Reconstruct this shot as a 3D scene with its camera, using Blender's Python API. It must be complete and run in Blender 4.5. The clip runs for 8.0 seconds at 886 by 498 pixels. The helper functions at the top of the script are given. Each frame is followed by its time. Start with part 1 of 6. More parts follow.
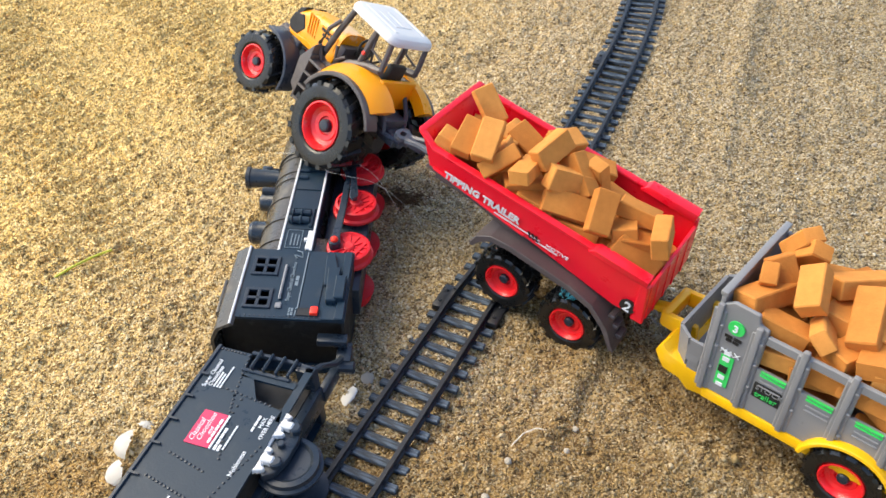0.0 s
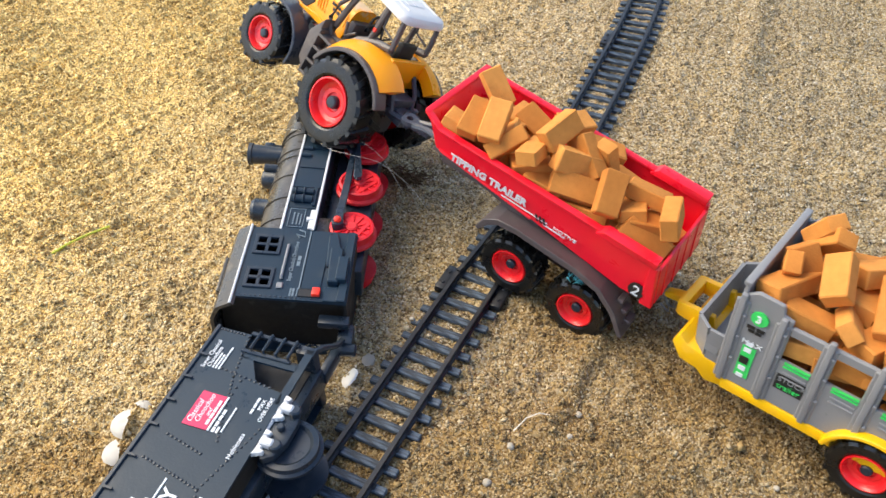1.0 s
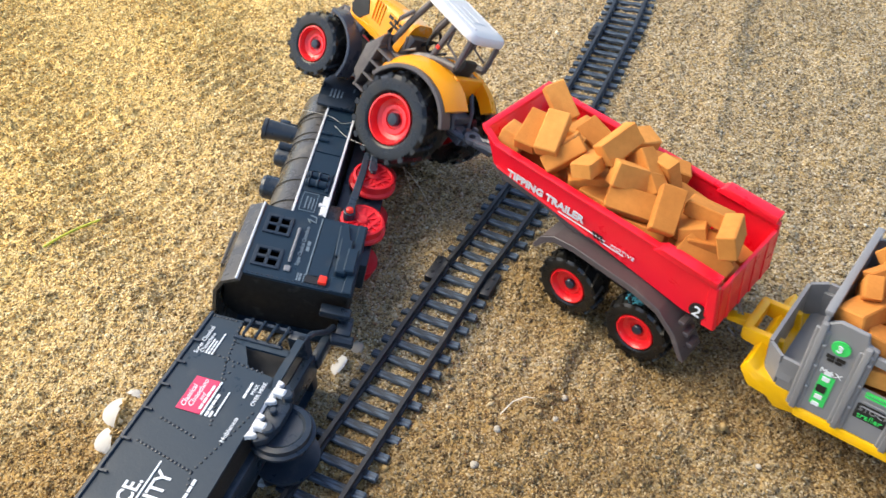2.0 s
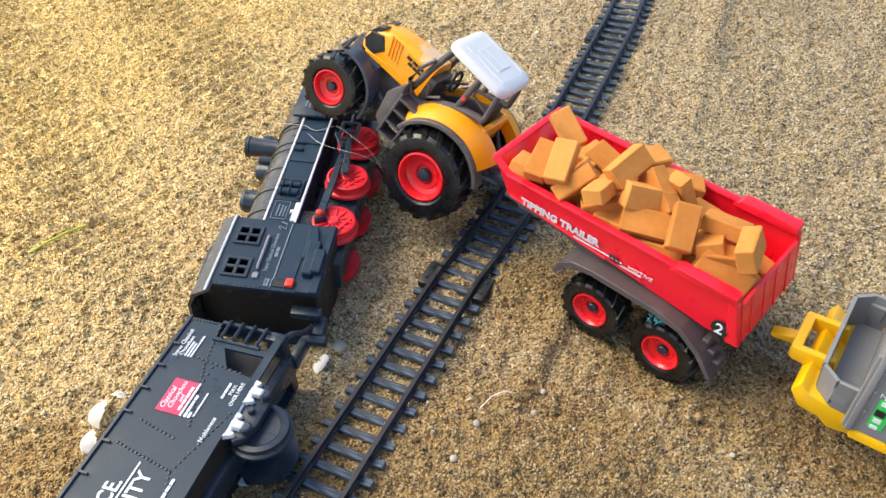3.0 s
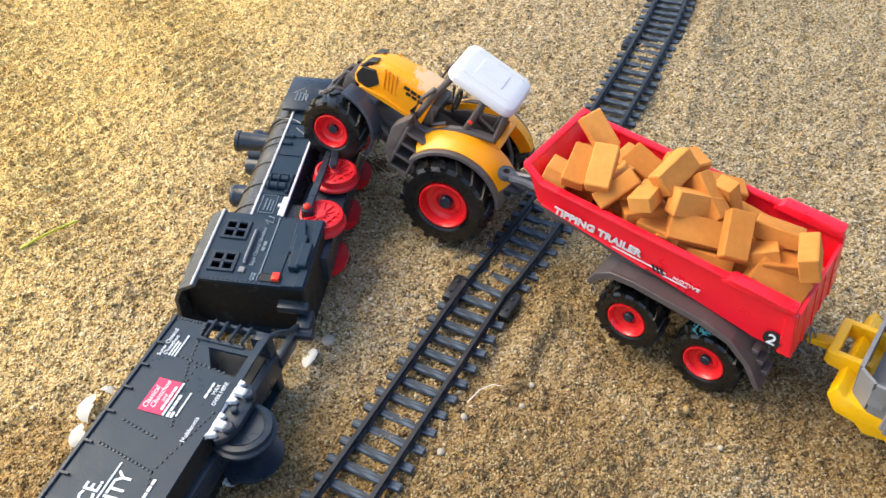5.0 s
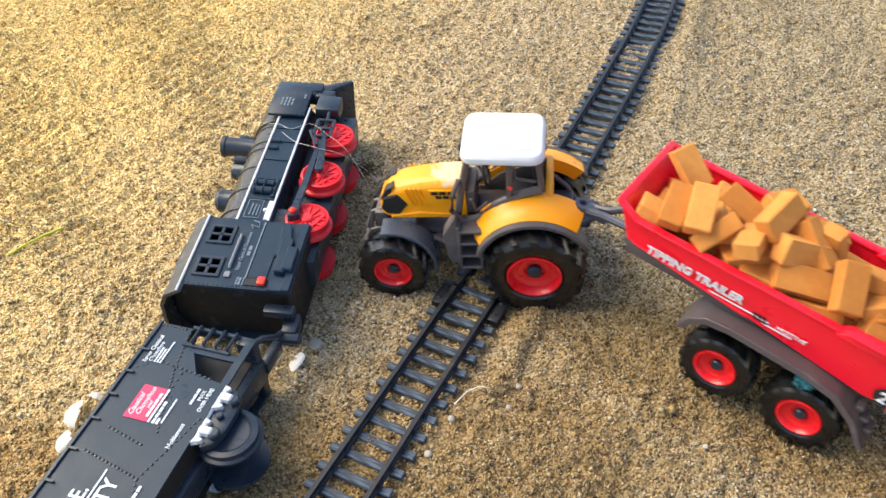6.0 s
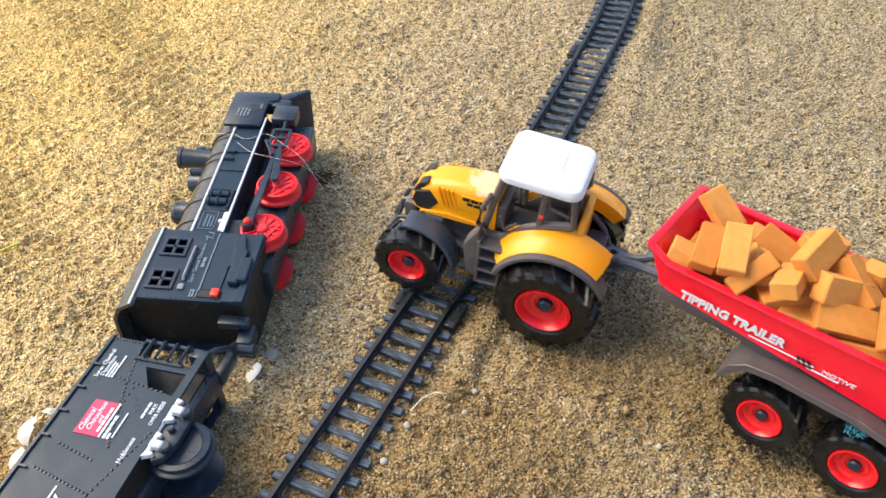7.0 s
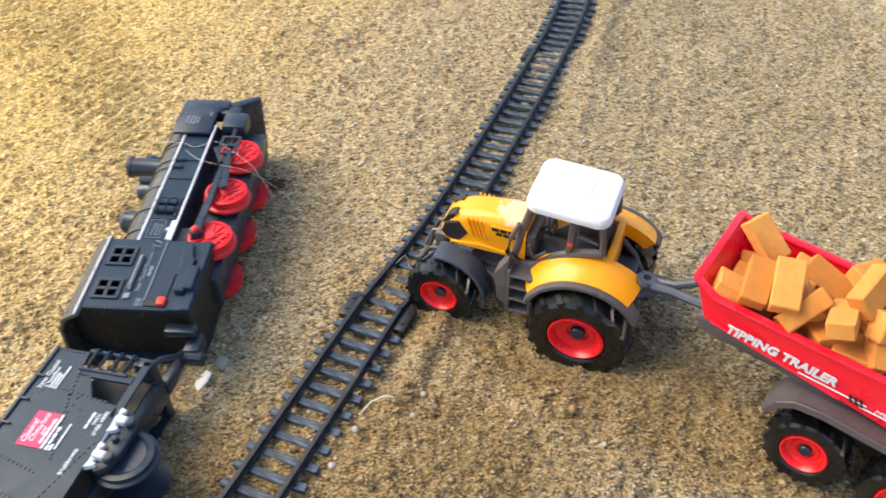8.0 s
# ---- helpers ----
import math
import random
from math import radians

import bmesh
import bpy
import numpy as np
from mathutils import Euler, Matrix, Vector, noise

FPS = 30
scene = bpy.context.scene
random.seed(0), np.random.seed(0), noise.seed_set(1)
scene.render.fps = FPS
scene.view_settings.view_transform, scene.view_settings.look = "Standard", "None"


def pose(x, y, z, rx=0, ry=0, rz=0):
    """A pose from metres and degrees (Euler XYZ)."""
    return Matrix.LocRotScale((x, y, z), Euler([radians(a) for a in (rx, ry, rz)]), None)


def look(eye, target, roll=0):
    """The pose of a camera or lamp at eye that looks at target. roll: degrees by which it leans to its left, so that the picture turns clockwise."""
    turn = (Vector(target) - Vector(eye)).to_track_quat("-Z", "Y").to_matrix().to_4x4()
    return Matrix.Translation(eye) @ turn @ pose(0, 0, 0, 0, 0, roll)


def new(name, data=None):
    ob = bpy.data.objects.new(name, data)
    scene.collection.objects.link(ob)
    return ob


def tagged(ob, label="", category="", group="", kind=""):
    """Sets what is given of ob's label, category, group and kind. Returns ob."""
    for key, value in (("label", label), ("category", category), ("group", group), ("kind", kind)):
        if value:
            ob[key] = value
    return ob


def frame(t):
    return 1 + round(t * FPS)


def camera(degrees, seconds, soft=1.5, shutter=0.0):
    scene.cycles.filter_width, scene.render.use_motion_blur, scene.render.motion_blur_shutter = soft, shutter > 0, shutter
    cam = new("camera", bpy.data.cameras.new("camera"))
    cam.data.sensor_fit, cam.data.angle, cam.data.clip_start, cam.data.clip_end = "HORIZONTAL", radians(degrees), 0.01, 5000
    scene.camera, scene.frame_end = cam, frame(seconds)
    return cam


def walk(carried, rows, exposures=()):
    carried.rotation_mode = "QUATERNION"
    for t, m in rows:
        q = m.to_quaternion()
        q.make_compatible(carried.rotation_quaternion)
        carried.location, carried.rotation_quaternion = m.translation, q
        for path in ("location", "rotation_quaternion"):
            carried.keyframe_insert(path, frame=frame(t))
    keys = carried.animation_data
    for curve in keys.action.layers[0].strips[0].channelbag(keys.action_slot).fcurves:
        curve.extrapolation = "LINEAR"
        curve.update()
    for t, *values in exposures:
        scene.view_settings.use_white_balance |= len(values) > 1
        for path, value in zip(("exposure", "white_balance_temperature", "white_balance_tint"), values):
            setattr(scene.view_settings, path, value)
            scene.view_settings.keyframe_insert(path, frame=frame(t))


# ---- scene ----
cam = camera(54.16, 8.0, soft=1.5, shutter=0.7)
PATH = [
    (0.0, -0.00874, 0.03634, 0.31433, -0.702, -40.764, -2.369),
    (0.5, -0.01008, 0.04232, 0.31172, -0.509, -41.690, -1.925),
    (1.0, -0.01093, 0.04218, 0.31019, -0.744, -42.105, -1.605),
    (1.5, -0.01047, 0.03956, 0.30941, -0.873, -42.321, -1.633),
    (3.0, 0.00184, 0.02845, 0.31254, -1.358, -42.092, -2.876),
    (3.5, 0.00129, 0.03011, 0.30922, -1.458, -42.187, -2.532),
    (4.0, -0.00071, 0.03076, 0.30827, -1.841, -42.340, -2.054),
    (5.3, 0.01100, 0.02623, 0.31099, -0.972, -42.144, -3.767),
    (5.5, 0.01068, 0.02668, 0.31121, -1.435, -42.137, -3.643),
    (6.0, 0.01207, 0.02492, 0.31074, -1.666, -41.918, -3.398),
    (6.5, 0.01668, 0.02530, 0.31013, -2.749, -41.831, -3.189),
    (7.0, 0.02570, 0.02303, 0.31113, -3.185, -41.593, -3.695),
    (7.5, 0.02848, 0.02050, 0.31224, -3.567, -41.313, -3.348),
    (8.0, 0.04017, 0.01929, 0.31153, -5.111, -41.363, -3.501),
]
walk(cam, [(t, pose(x, y, z, 90 + pitch, 0, yaw) @ pose(0, 0, 0, 0, 0, roll)) for t, x, y, z, yaw, pitch, roll in PATH],
     [(0.0, 1.01), (1.5, 1.03), (3.0, 1.07), (5.5, 1.10), (8.0, 1.10)])

# the ways of the moving toys: seconds, place, turn
TRACTOR_ROWS = [
    (0.0, -0.0581, 0.4495, 0.0288, 28.7, -14.9, 128.8),
    (0.5, -0.0594, 0.4571, 0.0242, 29.3, -15.1, 128.9),
    (1.0, -0.0568, 0.4519, 0.0273, 30.1, -16.2, 127.9),
    (1.5, -0.0360, 0.4426, 0.0284, 34.5, -17.7, 128.5),
    (1.7, -0.0287, 0.4382, 0.0277, 34.6, -17.1, 127.7),
    (2.8, 0.0004, 0.4154, 0.0110, 18.6, -29.3, 138.7),
    (3.0, 0.0050, 0.4131, 0.0133, 17.8, -29.4, 138.5),
    (3.5, 0.0042, 0.4134, 0.0081, 2.2, -27.9, 144.9),
    (4.0, 0.0078, 0.4095, 0.0080, 3.5, -27.1, 143.9),
    (5.3, 0.0238, 0.3980, 0.0043, 9.1, -25.7, 154.3),
    (5.4, 0.0249, 0.3844, 0.0080, 10.2, -25.9, 159.8),
    (5.5, 0.0281, 0.3739, 0.0063, -6.2, -21.2, 179.5),
    (5.6, 0.0389, 0.3652, -0.0002, -2.8, -14.6, 178.4),
    (5.7, 0.0440, 0.3601, 0.0023, -1.4, -14.4, 171.0),
    (5.8, 0.0557, 0.3563, 0.0025, -1.0, -9.3, 168.7),
    (6.0, 0.0706, 0.3542, 0.0013, -2.8, 2.5, 169.5),
    (6.5, 0.0833, 0.3411, -0.0007, -4.0, -1.5, 160.0),
    (7.0, 0.0981, 0.3295, 0.0017, -3.0, -6.6, 153.8),
    (7.5, 0.1133, 0.3214, 0.0014, -3.8, -4.2, 154.3),
    (8.0, 0.1378, 0.3125, -0.0061, -3.0, -3.0, 151.0),
]
RED_ROWS = [
    (0.0, 0.0516, 0.3633, 0.0017, 1.1, -15.2, 143.2),
    (0.5, 0.0511, 0.3644, 0.0004, 1.9, -14.7, 143.7),
    (1.0, 0.0532, 0.3616, 0.0003, 2.4, -13.3, 142.5),
    (1.5, 0.0687, 0.3468, 0.0017, 3.4, -10.9, 136.9),
    (3.0, 0.1088, 0.3159, -0.0017, 0.5, -4.1, 135.4),
    (3.5, 0.1060, 0.3125, -0.0021, -2.6, -2.9, 134.1),
    (4.0, 0.1140, 0.3157, -0.0013, -10.4, -2.4, 136.6),
    (4.2, 0.1218, 0.3137, 0.0002, -4.7, -1.9, 138.8),
    (5.3, 0.1282, 0.2970, 0.0010, 1.2, -7.0, 140.2),
    (5.5, 0.1326, 0.2907, 0.0008, 1.8, -6.3, 139.9),
    (6.0, 0.1620, 0.2710, -0.0003, 2.6, -9.8, 139.9),
    (6.5, 0.1793, 0.2551, -0.0018, 2.1, -6.3, 138.1),
    (7.0, 0.1921, 0.2363, 0.0003, 5.2, -4.5, 137.1),
    (7.5, 0.2046, 0.2311, -0.0000, 3.1, -7.8, 138.0),
    (8.0, 0.2257, 0.2148, -0.0036, 4.3, -7.4, 137.7),
]
GREY_ROWS = [
    (0.0, 0.1535, 0.2664, -0.0005, 1.8, -0.8, 136.4),
    (0.5, 0.1545, 0.2666, -0.0005, 1.8, -0.8, 136.8),
    (1.0, 0.1585, 0.2655, -0.0005, 1.6, -0.8, 138.0),
    (1.5, 0.1757, 0.2500, 0.0, 1.2, -0.6, 139.5),
    (1.7, 0.1800, 0.2455, 0.0, 1.1, -0.6, 139.0),
    (3.0, 0.2158, 0.2249, 0.0010, -3.0, -3.0, 142.5),
    (3.5, 0.2122, 0.2209, 0.0018, -5.0, -3.6, 143.0),
    (4.0, 0.2214, 0.2251, 0.0012, -4.0, -3.0, 142.0),
    (5.3, 0.2360, 0.2067, 0.0, 0.0, -1.0, 140.0),
    (5.5, 0.2403, 0.2002, 0.0, 0.0, -1.0, 140.0),
    (6.0, 0.2667, 0.1754, 0.0, 1.0, -0.5, 139.5),
    (7.0, 0.2965, 0.1417, 0.0, 1.0, -0.5, 138.5),
    (8.0, 0.3300, 0.1204, 0.0, 1.0, -0.5, 138.0),
]
LOCO_ROWS = [
    (0.0, -0.0409, 0.3114, 0.0176, -86.0, -1.3, 86.0),
    (0.5, -0.0408, 0.3112, 0.0176, -86.0, -1.3, 86.0),
    (1.0, -0.0409, 0.3114, 0.0168, -85.3, -1.4, 85.7),
    (1.2, -0.0395, 0.3104, 0.0160, -82.0, -1.4, 85.0),
    (1.5, -0.0362, 0.3082, 0.0148, -75.0, -1.3, 82.2),
    (1.7, -0.0358, 0.3080, 0.0146, -74.0, -1.3, 81.8),
    (2.8, -0.0390, 0.3064, 0.0176, -85.3, -1.4, 80.1),
    (3.0, -0.0390, 0.3064, 0.0178, -85.5, -1.4, 80.0),
    (3.5, -0.0400, 0.3060, 0.0184, -84.9, -1.2, 80.1),
    (4.0, -0.0388, 0.3060, 0.0178, -84.0, -1.5, 80.0),
    (5.3, -0.0400, 0.3066, 0.0180, -86.3, -1.9, 80.0),
    (5.5, -0.0402, 0.3066, 0.0182, -86.4, -1.9, 80.0),
    (5.8, -0.0395, 0.3050, 0.0197, -86.4, -1.7, 79.9),
    (8.0, -0.0391, 0.3040, 0.0204, -86.4, -1.7, 79.9),
]
TENDER_ROWS = [
    (0.0, -0.0525, 0.2815, 0.0175, -90, 0, 68.7),
    (1.0, -0.0525, 0.2813, 0.0175, -90, 0, 68.7),
    (1.5, -0.0512, 0.2818, 0.0175, -89, 0, 68.7),
    (3.0, -0.0524, 0.2812, 0.0175, -90, 0, 68.7),
    (3.5, -0.0530, 0.2807, 0.0175, -90, 0, 68.7),
    (4.0, -0.0530, 0.2804, 0.0175, -90, 0, 68.7),
    (5.5, -0.0535, 0.2776, 0.0175, -90, 0, 68.7),
    (8.0, -0.0540, 0.2774, 0.0175, -90, 0, 68.7),
]
# the joint of the two near track lengths, and the headings of the lower and the upper one
TRACK_ROWS = [
    (0.0, 0.0098, 0.3558, 61.5, 60.7),
    (1.7, 0.0098, 0.3558, 61.5, 60.7),
    (2.8, 0.0166, 0.3490, 61.6, 59.6),
    (3.0, 0.0172, 0.3489, 61.4, 59.5),
    (3.5, 0.0196, 0.3480, 60.8, 59.0),
    (4.0, 0.0250, 0.3435, 59.6, 58.2),
    (4.2, 0.0263, 0.3425, 59.2, 58.0),
    (5.3, 0.0352, 0.3302, 59.0, 57.0),
    (8.0, 0.0352, 0.3302, 59.0, 57.0),
]

# ---- light ----
SUN_ELEVATION, SUN_FROM = 50.0, 158.0   # degrees above the ground; the side that it shines from, anticlockwise from x
world = bpy.data.worlds.new("sky")
scene.world = world
world.use_nodes = True
wt = world.node_tree
sky = wt.nodes.new("ShaderNodeTexSky")
sky.sky_type = "NISHITA"
sky.sun_disc = False
sky.sun_elevation = radians(SUN_ELEVATION)
sky.sun_rotation = radians(90 - SUN_FROM)
sky.dust_density, sky.ozone_density = 2.0, 1.0
back = wt.nodes["Background"]
back.inputs["Strength"].default_value = 0.15
wt.links.new(sky.outputs[0], back.inputs[0])
sun_data = bpy.data.lights.new("sun", "SUN")
sun_data.energy, sun_data.angle, sun_data.color = 1.9, radians(46), (1.0, 0.86, 0.59)
sun = new("sun", sun_data)
a, e = radians(SUN_FROM), radians(SUN_ELEVATION)
sun.matrix_world = look((3 * math.cos(a) * math.cos(e), 3 * math.sin(a) * math.cos(e), 3 * math.sin(e)), (0, 0, 0))


# ---- materials ----
def shader(name, colour, rough=0.5, metal=0.0, coat=0.0, spec=0.5):
    m = bpy.data.materials.new(name)
    m.use_nodes = True
    p = m.node_tree.nodes["Principled BSDF"]
    p.inputs["Base Color"].default_value = (*colour, 1)
    p.inputs["Roughness"].default_value = rough
    p.inputs["Metallic"].default_value = metal
    p.inputs["Coat Weight"].default_value = coat
    p.inputs["Specular IOR Level"].default_value = spec
    return m, m.node_tree, p


def node(tree, kind, **values):
    n = tree.nodes.new(kind)
    for key, value in values.items():
        n.inputs[key.replace("_", " ")].default_value = value
    return n


def ramp(tree, *stops):
    n = tree.nodes.new("ShaderNodeValToRGB")
    while len(n.color_ramp.elements) < len(stops):
        n.color_ramp.elements.new(0.5)
    for el, (at, c) in zip(n.color_ramp.elements, stops):
        el.position = at
        el.color = (*c, 1) if len(c) == 3 else c
    return n


def plastic(name, colour, rough=0.35, wear=(0.5, 0.45, 0.38), dust=0.25, bump=0.15, coat=0.0, spec=0.5):
    """Moulded toy plastic with uneven gloss, fine scuffs and a little dusty sand on it."""
    m, t, p = shader(name, colour, rough, coat=coat, spec=spec)
    co = t.nodes.new("ShaderNodeTexCoord")
    n1 = node(t, "ShaderNodeTexNoise", Scale=90.0, Detail=6.0, Roughness=0.65)
    n2 = node(t, "ShaderNodeTexNoise", Scale=900.0, Detail=3.0)
    for n in (n1, n2):
        t.links.new(co.outputs["Object"], n.inputs["Vector"])
    r1 = ramp(t, (0.56, (0, 0, 0)), (0.80, (dust, dust, dust)))
    t.links.new(n1.outputs[0], r1.inputs[0])
    mix = t.nodes.new("ShaderNodeMix")
    mix.data_type = "RGBA"
    mix.inputs[6].default_value = (*colour, 1)
    mix.inputs[7].default_value = (*wear, 1)
    t.links.new(r1.outputs[0], mix.inputs[0])
    t.links.new(mix.outputs[2], p.inputs["Base Color"])
    r2 = ramp(t, (0.3, (rough - 0.1,) * 3), (0.75, (min(rough + 0.28, 1),) * 3))
    t.links.new(n1.outputs[0], r2.inputs[0])
    t.links.new(r2.outputs[0], p.inputs["Roughness"])
    b = node(t, "ShaderNodeBump", Strength=bump, Distance=0.0003)
    t.links.new(n2.outputs[0], b.inputs["Height"])
    t.links.new(b.outputs[0], p.inputs["Normal"])
    return m


SAND_STOPS = ((0.0, (0.13, 0.090, 0.046)), (0.16, (0.25, 0.175, 0.085)), (0.34, (0.36, 0.29, 0.18)), (0.48, (0.47, 0.345, 0.155)), (0.62, (0.60, 0.47, 0.24)),
              (0.80, (0.48, 0.43, 0.33)), (0.92, (0.64, 0.55, 0.37)), (1.0, (0.73, 0.68, 0.55)))
# damp, churned sand (the third also paints the wagon's shade): middle, half lengths and heading of each patch
DAMP_AND_SHADE = ((0.135, 0.265, 0.150, 0.052, -42), (0.060, 0.330, 0.060, 0.045, -40), (0.010, 0.225, 0.150, 0.085, 8), (-0.16, 0.24, 0.06, 0.05, 0))


def sand_tone(t, colour):
    """Paints damp patches, some shade, and the light's golden-to-grey fall-off. Returns the tinted colour socket."""
    co = t.nodes.new("ShaderNodeNewGeometry")
    wob = node(t, "ShaderNodeTexNoise", Scale=38.0, Detail=4.0, Roughness=0.7)
    t.links.new(co.outputs["Position"], wob.inputs["Vector"])
    off = t.nodes.new("ShaderNodeVectorMath")
    off.operation = "MULTIPLY_ADD"
    off.inputs[1].default_value = (0.05, 0.05, 0.0)
    t.links.new(wob.outputs["Color"], off.inputs[0])
    t.links.new(co.outputs["Position"], off.inputs[2])
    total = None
    for x, y, a_, b_, h in DAMP_AND_SHADE:
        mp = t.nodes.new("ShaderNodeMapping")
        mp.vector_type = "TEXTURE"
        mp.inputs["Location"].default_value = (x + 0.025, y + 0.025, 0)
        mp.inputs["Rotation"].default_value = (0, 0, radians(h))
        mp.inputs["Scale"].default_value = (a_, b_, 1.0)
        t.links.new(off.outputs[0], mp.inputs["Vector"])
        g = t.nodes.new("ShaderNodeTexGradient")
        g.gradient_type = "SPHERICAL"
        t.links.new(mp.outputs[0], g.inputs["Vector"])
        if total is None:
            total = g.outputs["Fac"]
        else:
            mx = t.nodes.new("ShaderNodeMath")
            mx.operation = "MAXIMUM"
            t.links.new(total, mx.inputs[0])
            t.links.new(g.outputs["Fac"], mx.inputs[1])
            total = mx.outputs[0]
    damp_shade = ramp(t, (0.0, (1, 1, 1)), (0.50, (0.73, 0.64, 0.49)))
    t.links.new(total, damp_shade.inputs[0])
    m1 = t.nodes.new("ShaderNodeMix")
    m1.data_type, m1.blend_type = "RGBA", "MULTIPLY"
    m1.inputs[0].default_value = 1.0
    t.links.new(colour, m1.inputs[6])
    t.links.new(damp_shade.outputs[0], m1.inputs[7])
    # the light's fall-off put into the sand colour: bright golden west, darker grey east
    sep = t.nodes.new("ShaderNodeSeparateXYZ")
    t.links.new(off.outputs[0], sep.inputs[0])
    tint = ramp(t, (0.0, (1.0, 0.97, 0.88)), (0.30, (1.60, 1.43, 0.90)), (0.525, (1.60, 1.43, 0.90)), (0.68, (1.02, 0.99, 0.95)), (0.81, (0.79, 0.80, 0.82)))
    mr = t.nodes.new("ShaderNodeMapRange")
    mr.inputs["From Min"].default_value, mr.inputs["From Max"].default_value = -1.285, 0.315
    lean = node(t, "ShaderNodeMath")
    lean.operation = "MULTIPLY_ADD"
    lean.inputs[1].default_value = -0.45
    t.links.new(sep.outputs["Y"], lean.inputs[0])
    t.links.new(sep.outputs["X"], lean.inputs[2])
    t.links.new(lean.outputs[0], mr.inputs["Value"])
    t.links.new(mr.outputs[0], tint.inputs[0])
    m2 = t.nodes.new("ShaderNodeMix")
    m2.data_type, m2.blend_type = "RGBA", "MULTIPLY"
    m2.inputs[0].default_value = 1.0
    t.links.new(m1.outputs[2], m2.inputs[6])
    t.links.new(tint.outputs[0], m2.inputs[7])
    return m2.outputs[2]


def sand_sheet_material():
    m, t, p = shader("coarse_sand", (0.45, 0.34, 0.2), 0.85, spec=0.3)
    co = t.nodes.new("ShaderNodeTexCoord")
    v1 = node(t, "ShaderNodeTexVoronoi", Scale=950.0, Randomness=1.0)
    v2 = node(t, "ShaderNodeTexVoronoi", Scale=1500.0)
    n1 = node(t, "ShaderNodeTexNoise", Scale=14.0, Detail=6.0, Roughness=0.6)
    n2 = node(t, "ShaderNodeTexNoise", Scale=210.0, Detail=6.0)
    for n in (v1, v2, n1, n2):
        t.links.new(co.outputs["Object"], n.inputs["Vector"])
    sep = t.nodes.new("ShaderNodeSeparateColor")
    t.links.new(v1.outputs["Color"], sep.inputs[0])
    cr = ramp(t, *SAND_STOPS)
    t.links.new(sep.outputs[0], cr.inputs[0])
    tone = ramp(t, (0.3, (0.80, 0.76, 0.70)), (0.7, (1.0, 0.98, 0.94)))
    t.links.new(n1.outputs[0], tone.inputs[0])
    mul = t.nodes.new("ShaderNodeMix")
    mul.data_type, mul.blend_type = "RGBA", "MULTIPLY"
    mul.inputs[0].default_value = 1.0
    t.links.new(cr.outputs[0], mul.inputs[6])
    t.links.new(tone.outputs[0], mul.inputs[7])
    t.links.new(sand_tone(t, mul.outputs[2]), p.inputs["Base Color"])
    b1 = node(t, "ShaderNodeBump", Strength=0.5, Distance=0.0009)
    b1.invert = True
    t.links.new(v1.outputs["Distance"], b1.inputs["Height"])
    b2 = node(t, "ShaderNodeBump", Strength=0.6, Distance=0.0008)
    b2.invert = True
    t.links.new(v2.outputs["Distance"], b2.inputs["Height"])
    b3 = node(t, "ShaderNodeBump", Strength=0.4, Distance=0.0025)
    t.links.new(n2.outputs[0], b3.inputs["Height"])
    t.links.new(b3.outputs[0], b1.inputs["Normal"])
    t.links.new(b1.outputs[0], b2.inputs["Normal"])
    t.links.new(b2.outputs[0], p.inputs["Normal"])
    return m


def grain_material():
    m, t, p = shader("sand_grains", (0.45, 0.34, 0.2), 0.6, spec=0.5)
    g = t.nodes.new("ShaderNodeNewGeometry")
    cr = ramp(t, *SAND_STOPS)
    t.links.new(g.outputs["Random Per Island"], cr.inputs[0])
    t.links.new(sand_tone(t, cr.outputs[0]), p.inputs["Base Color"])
    rr = ramp(t, (0.0, (0.75,) * 3), (1.0, (0.4,) * 3))
    t.links.new(g.outputs["Random Per Island"], rr.inputs[0])
    t.links.new(rr.outputs[0], p.inputs["Roughness"])
    return m


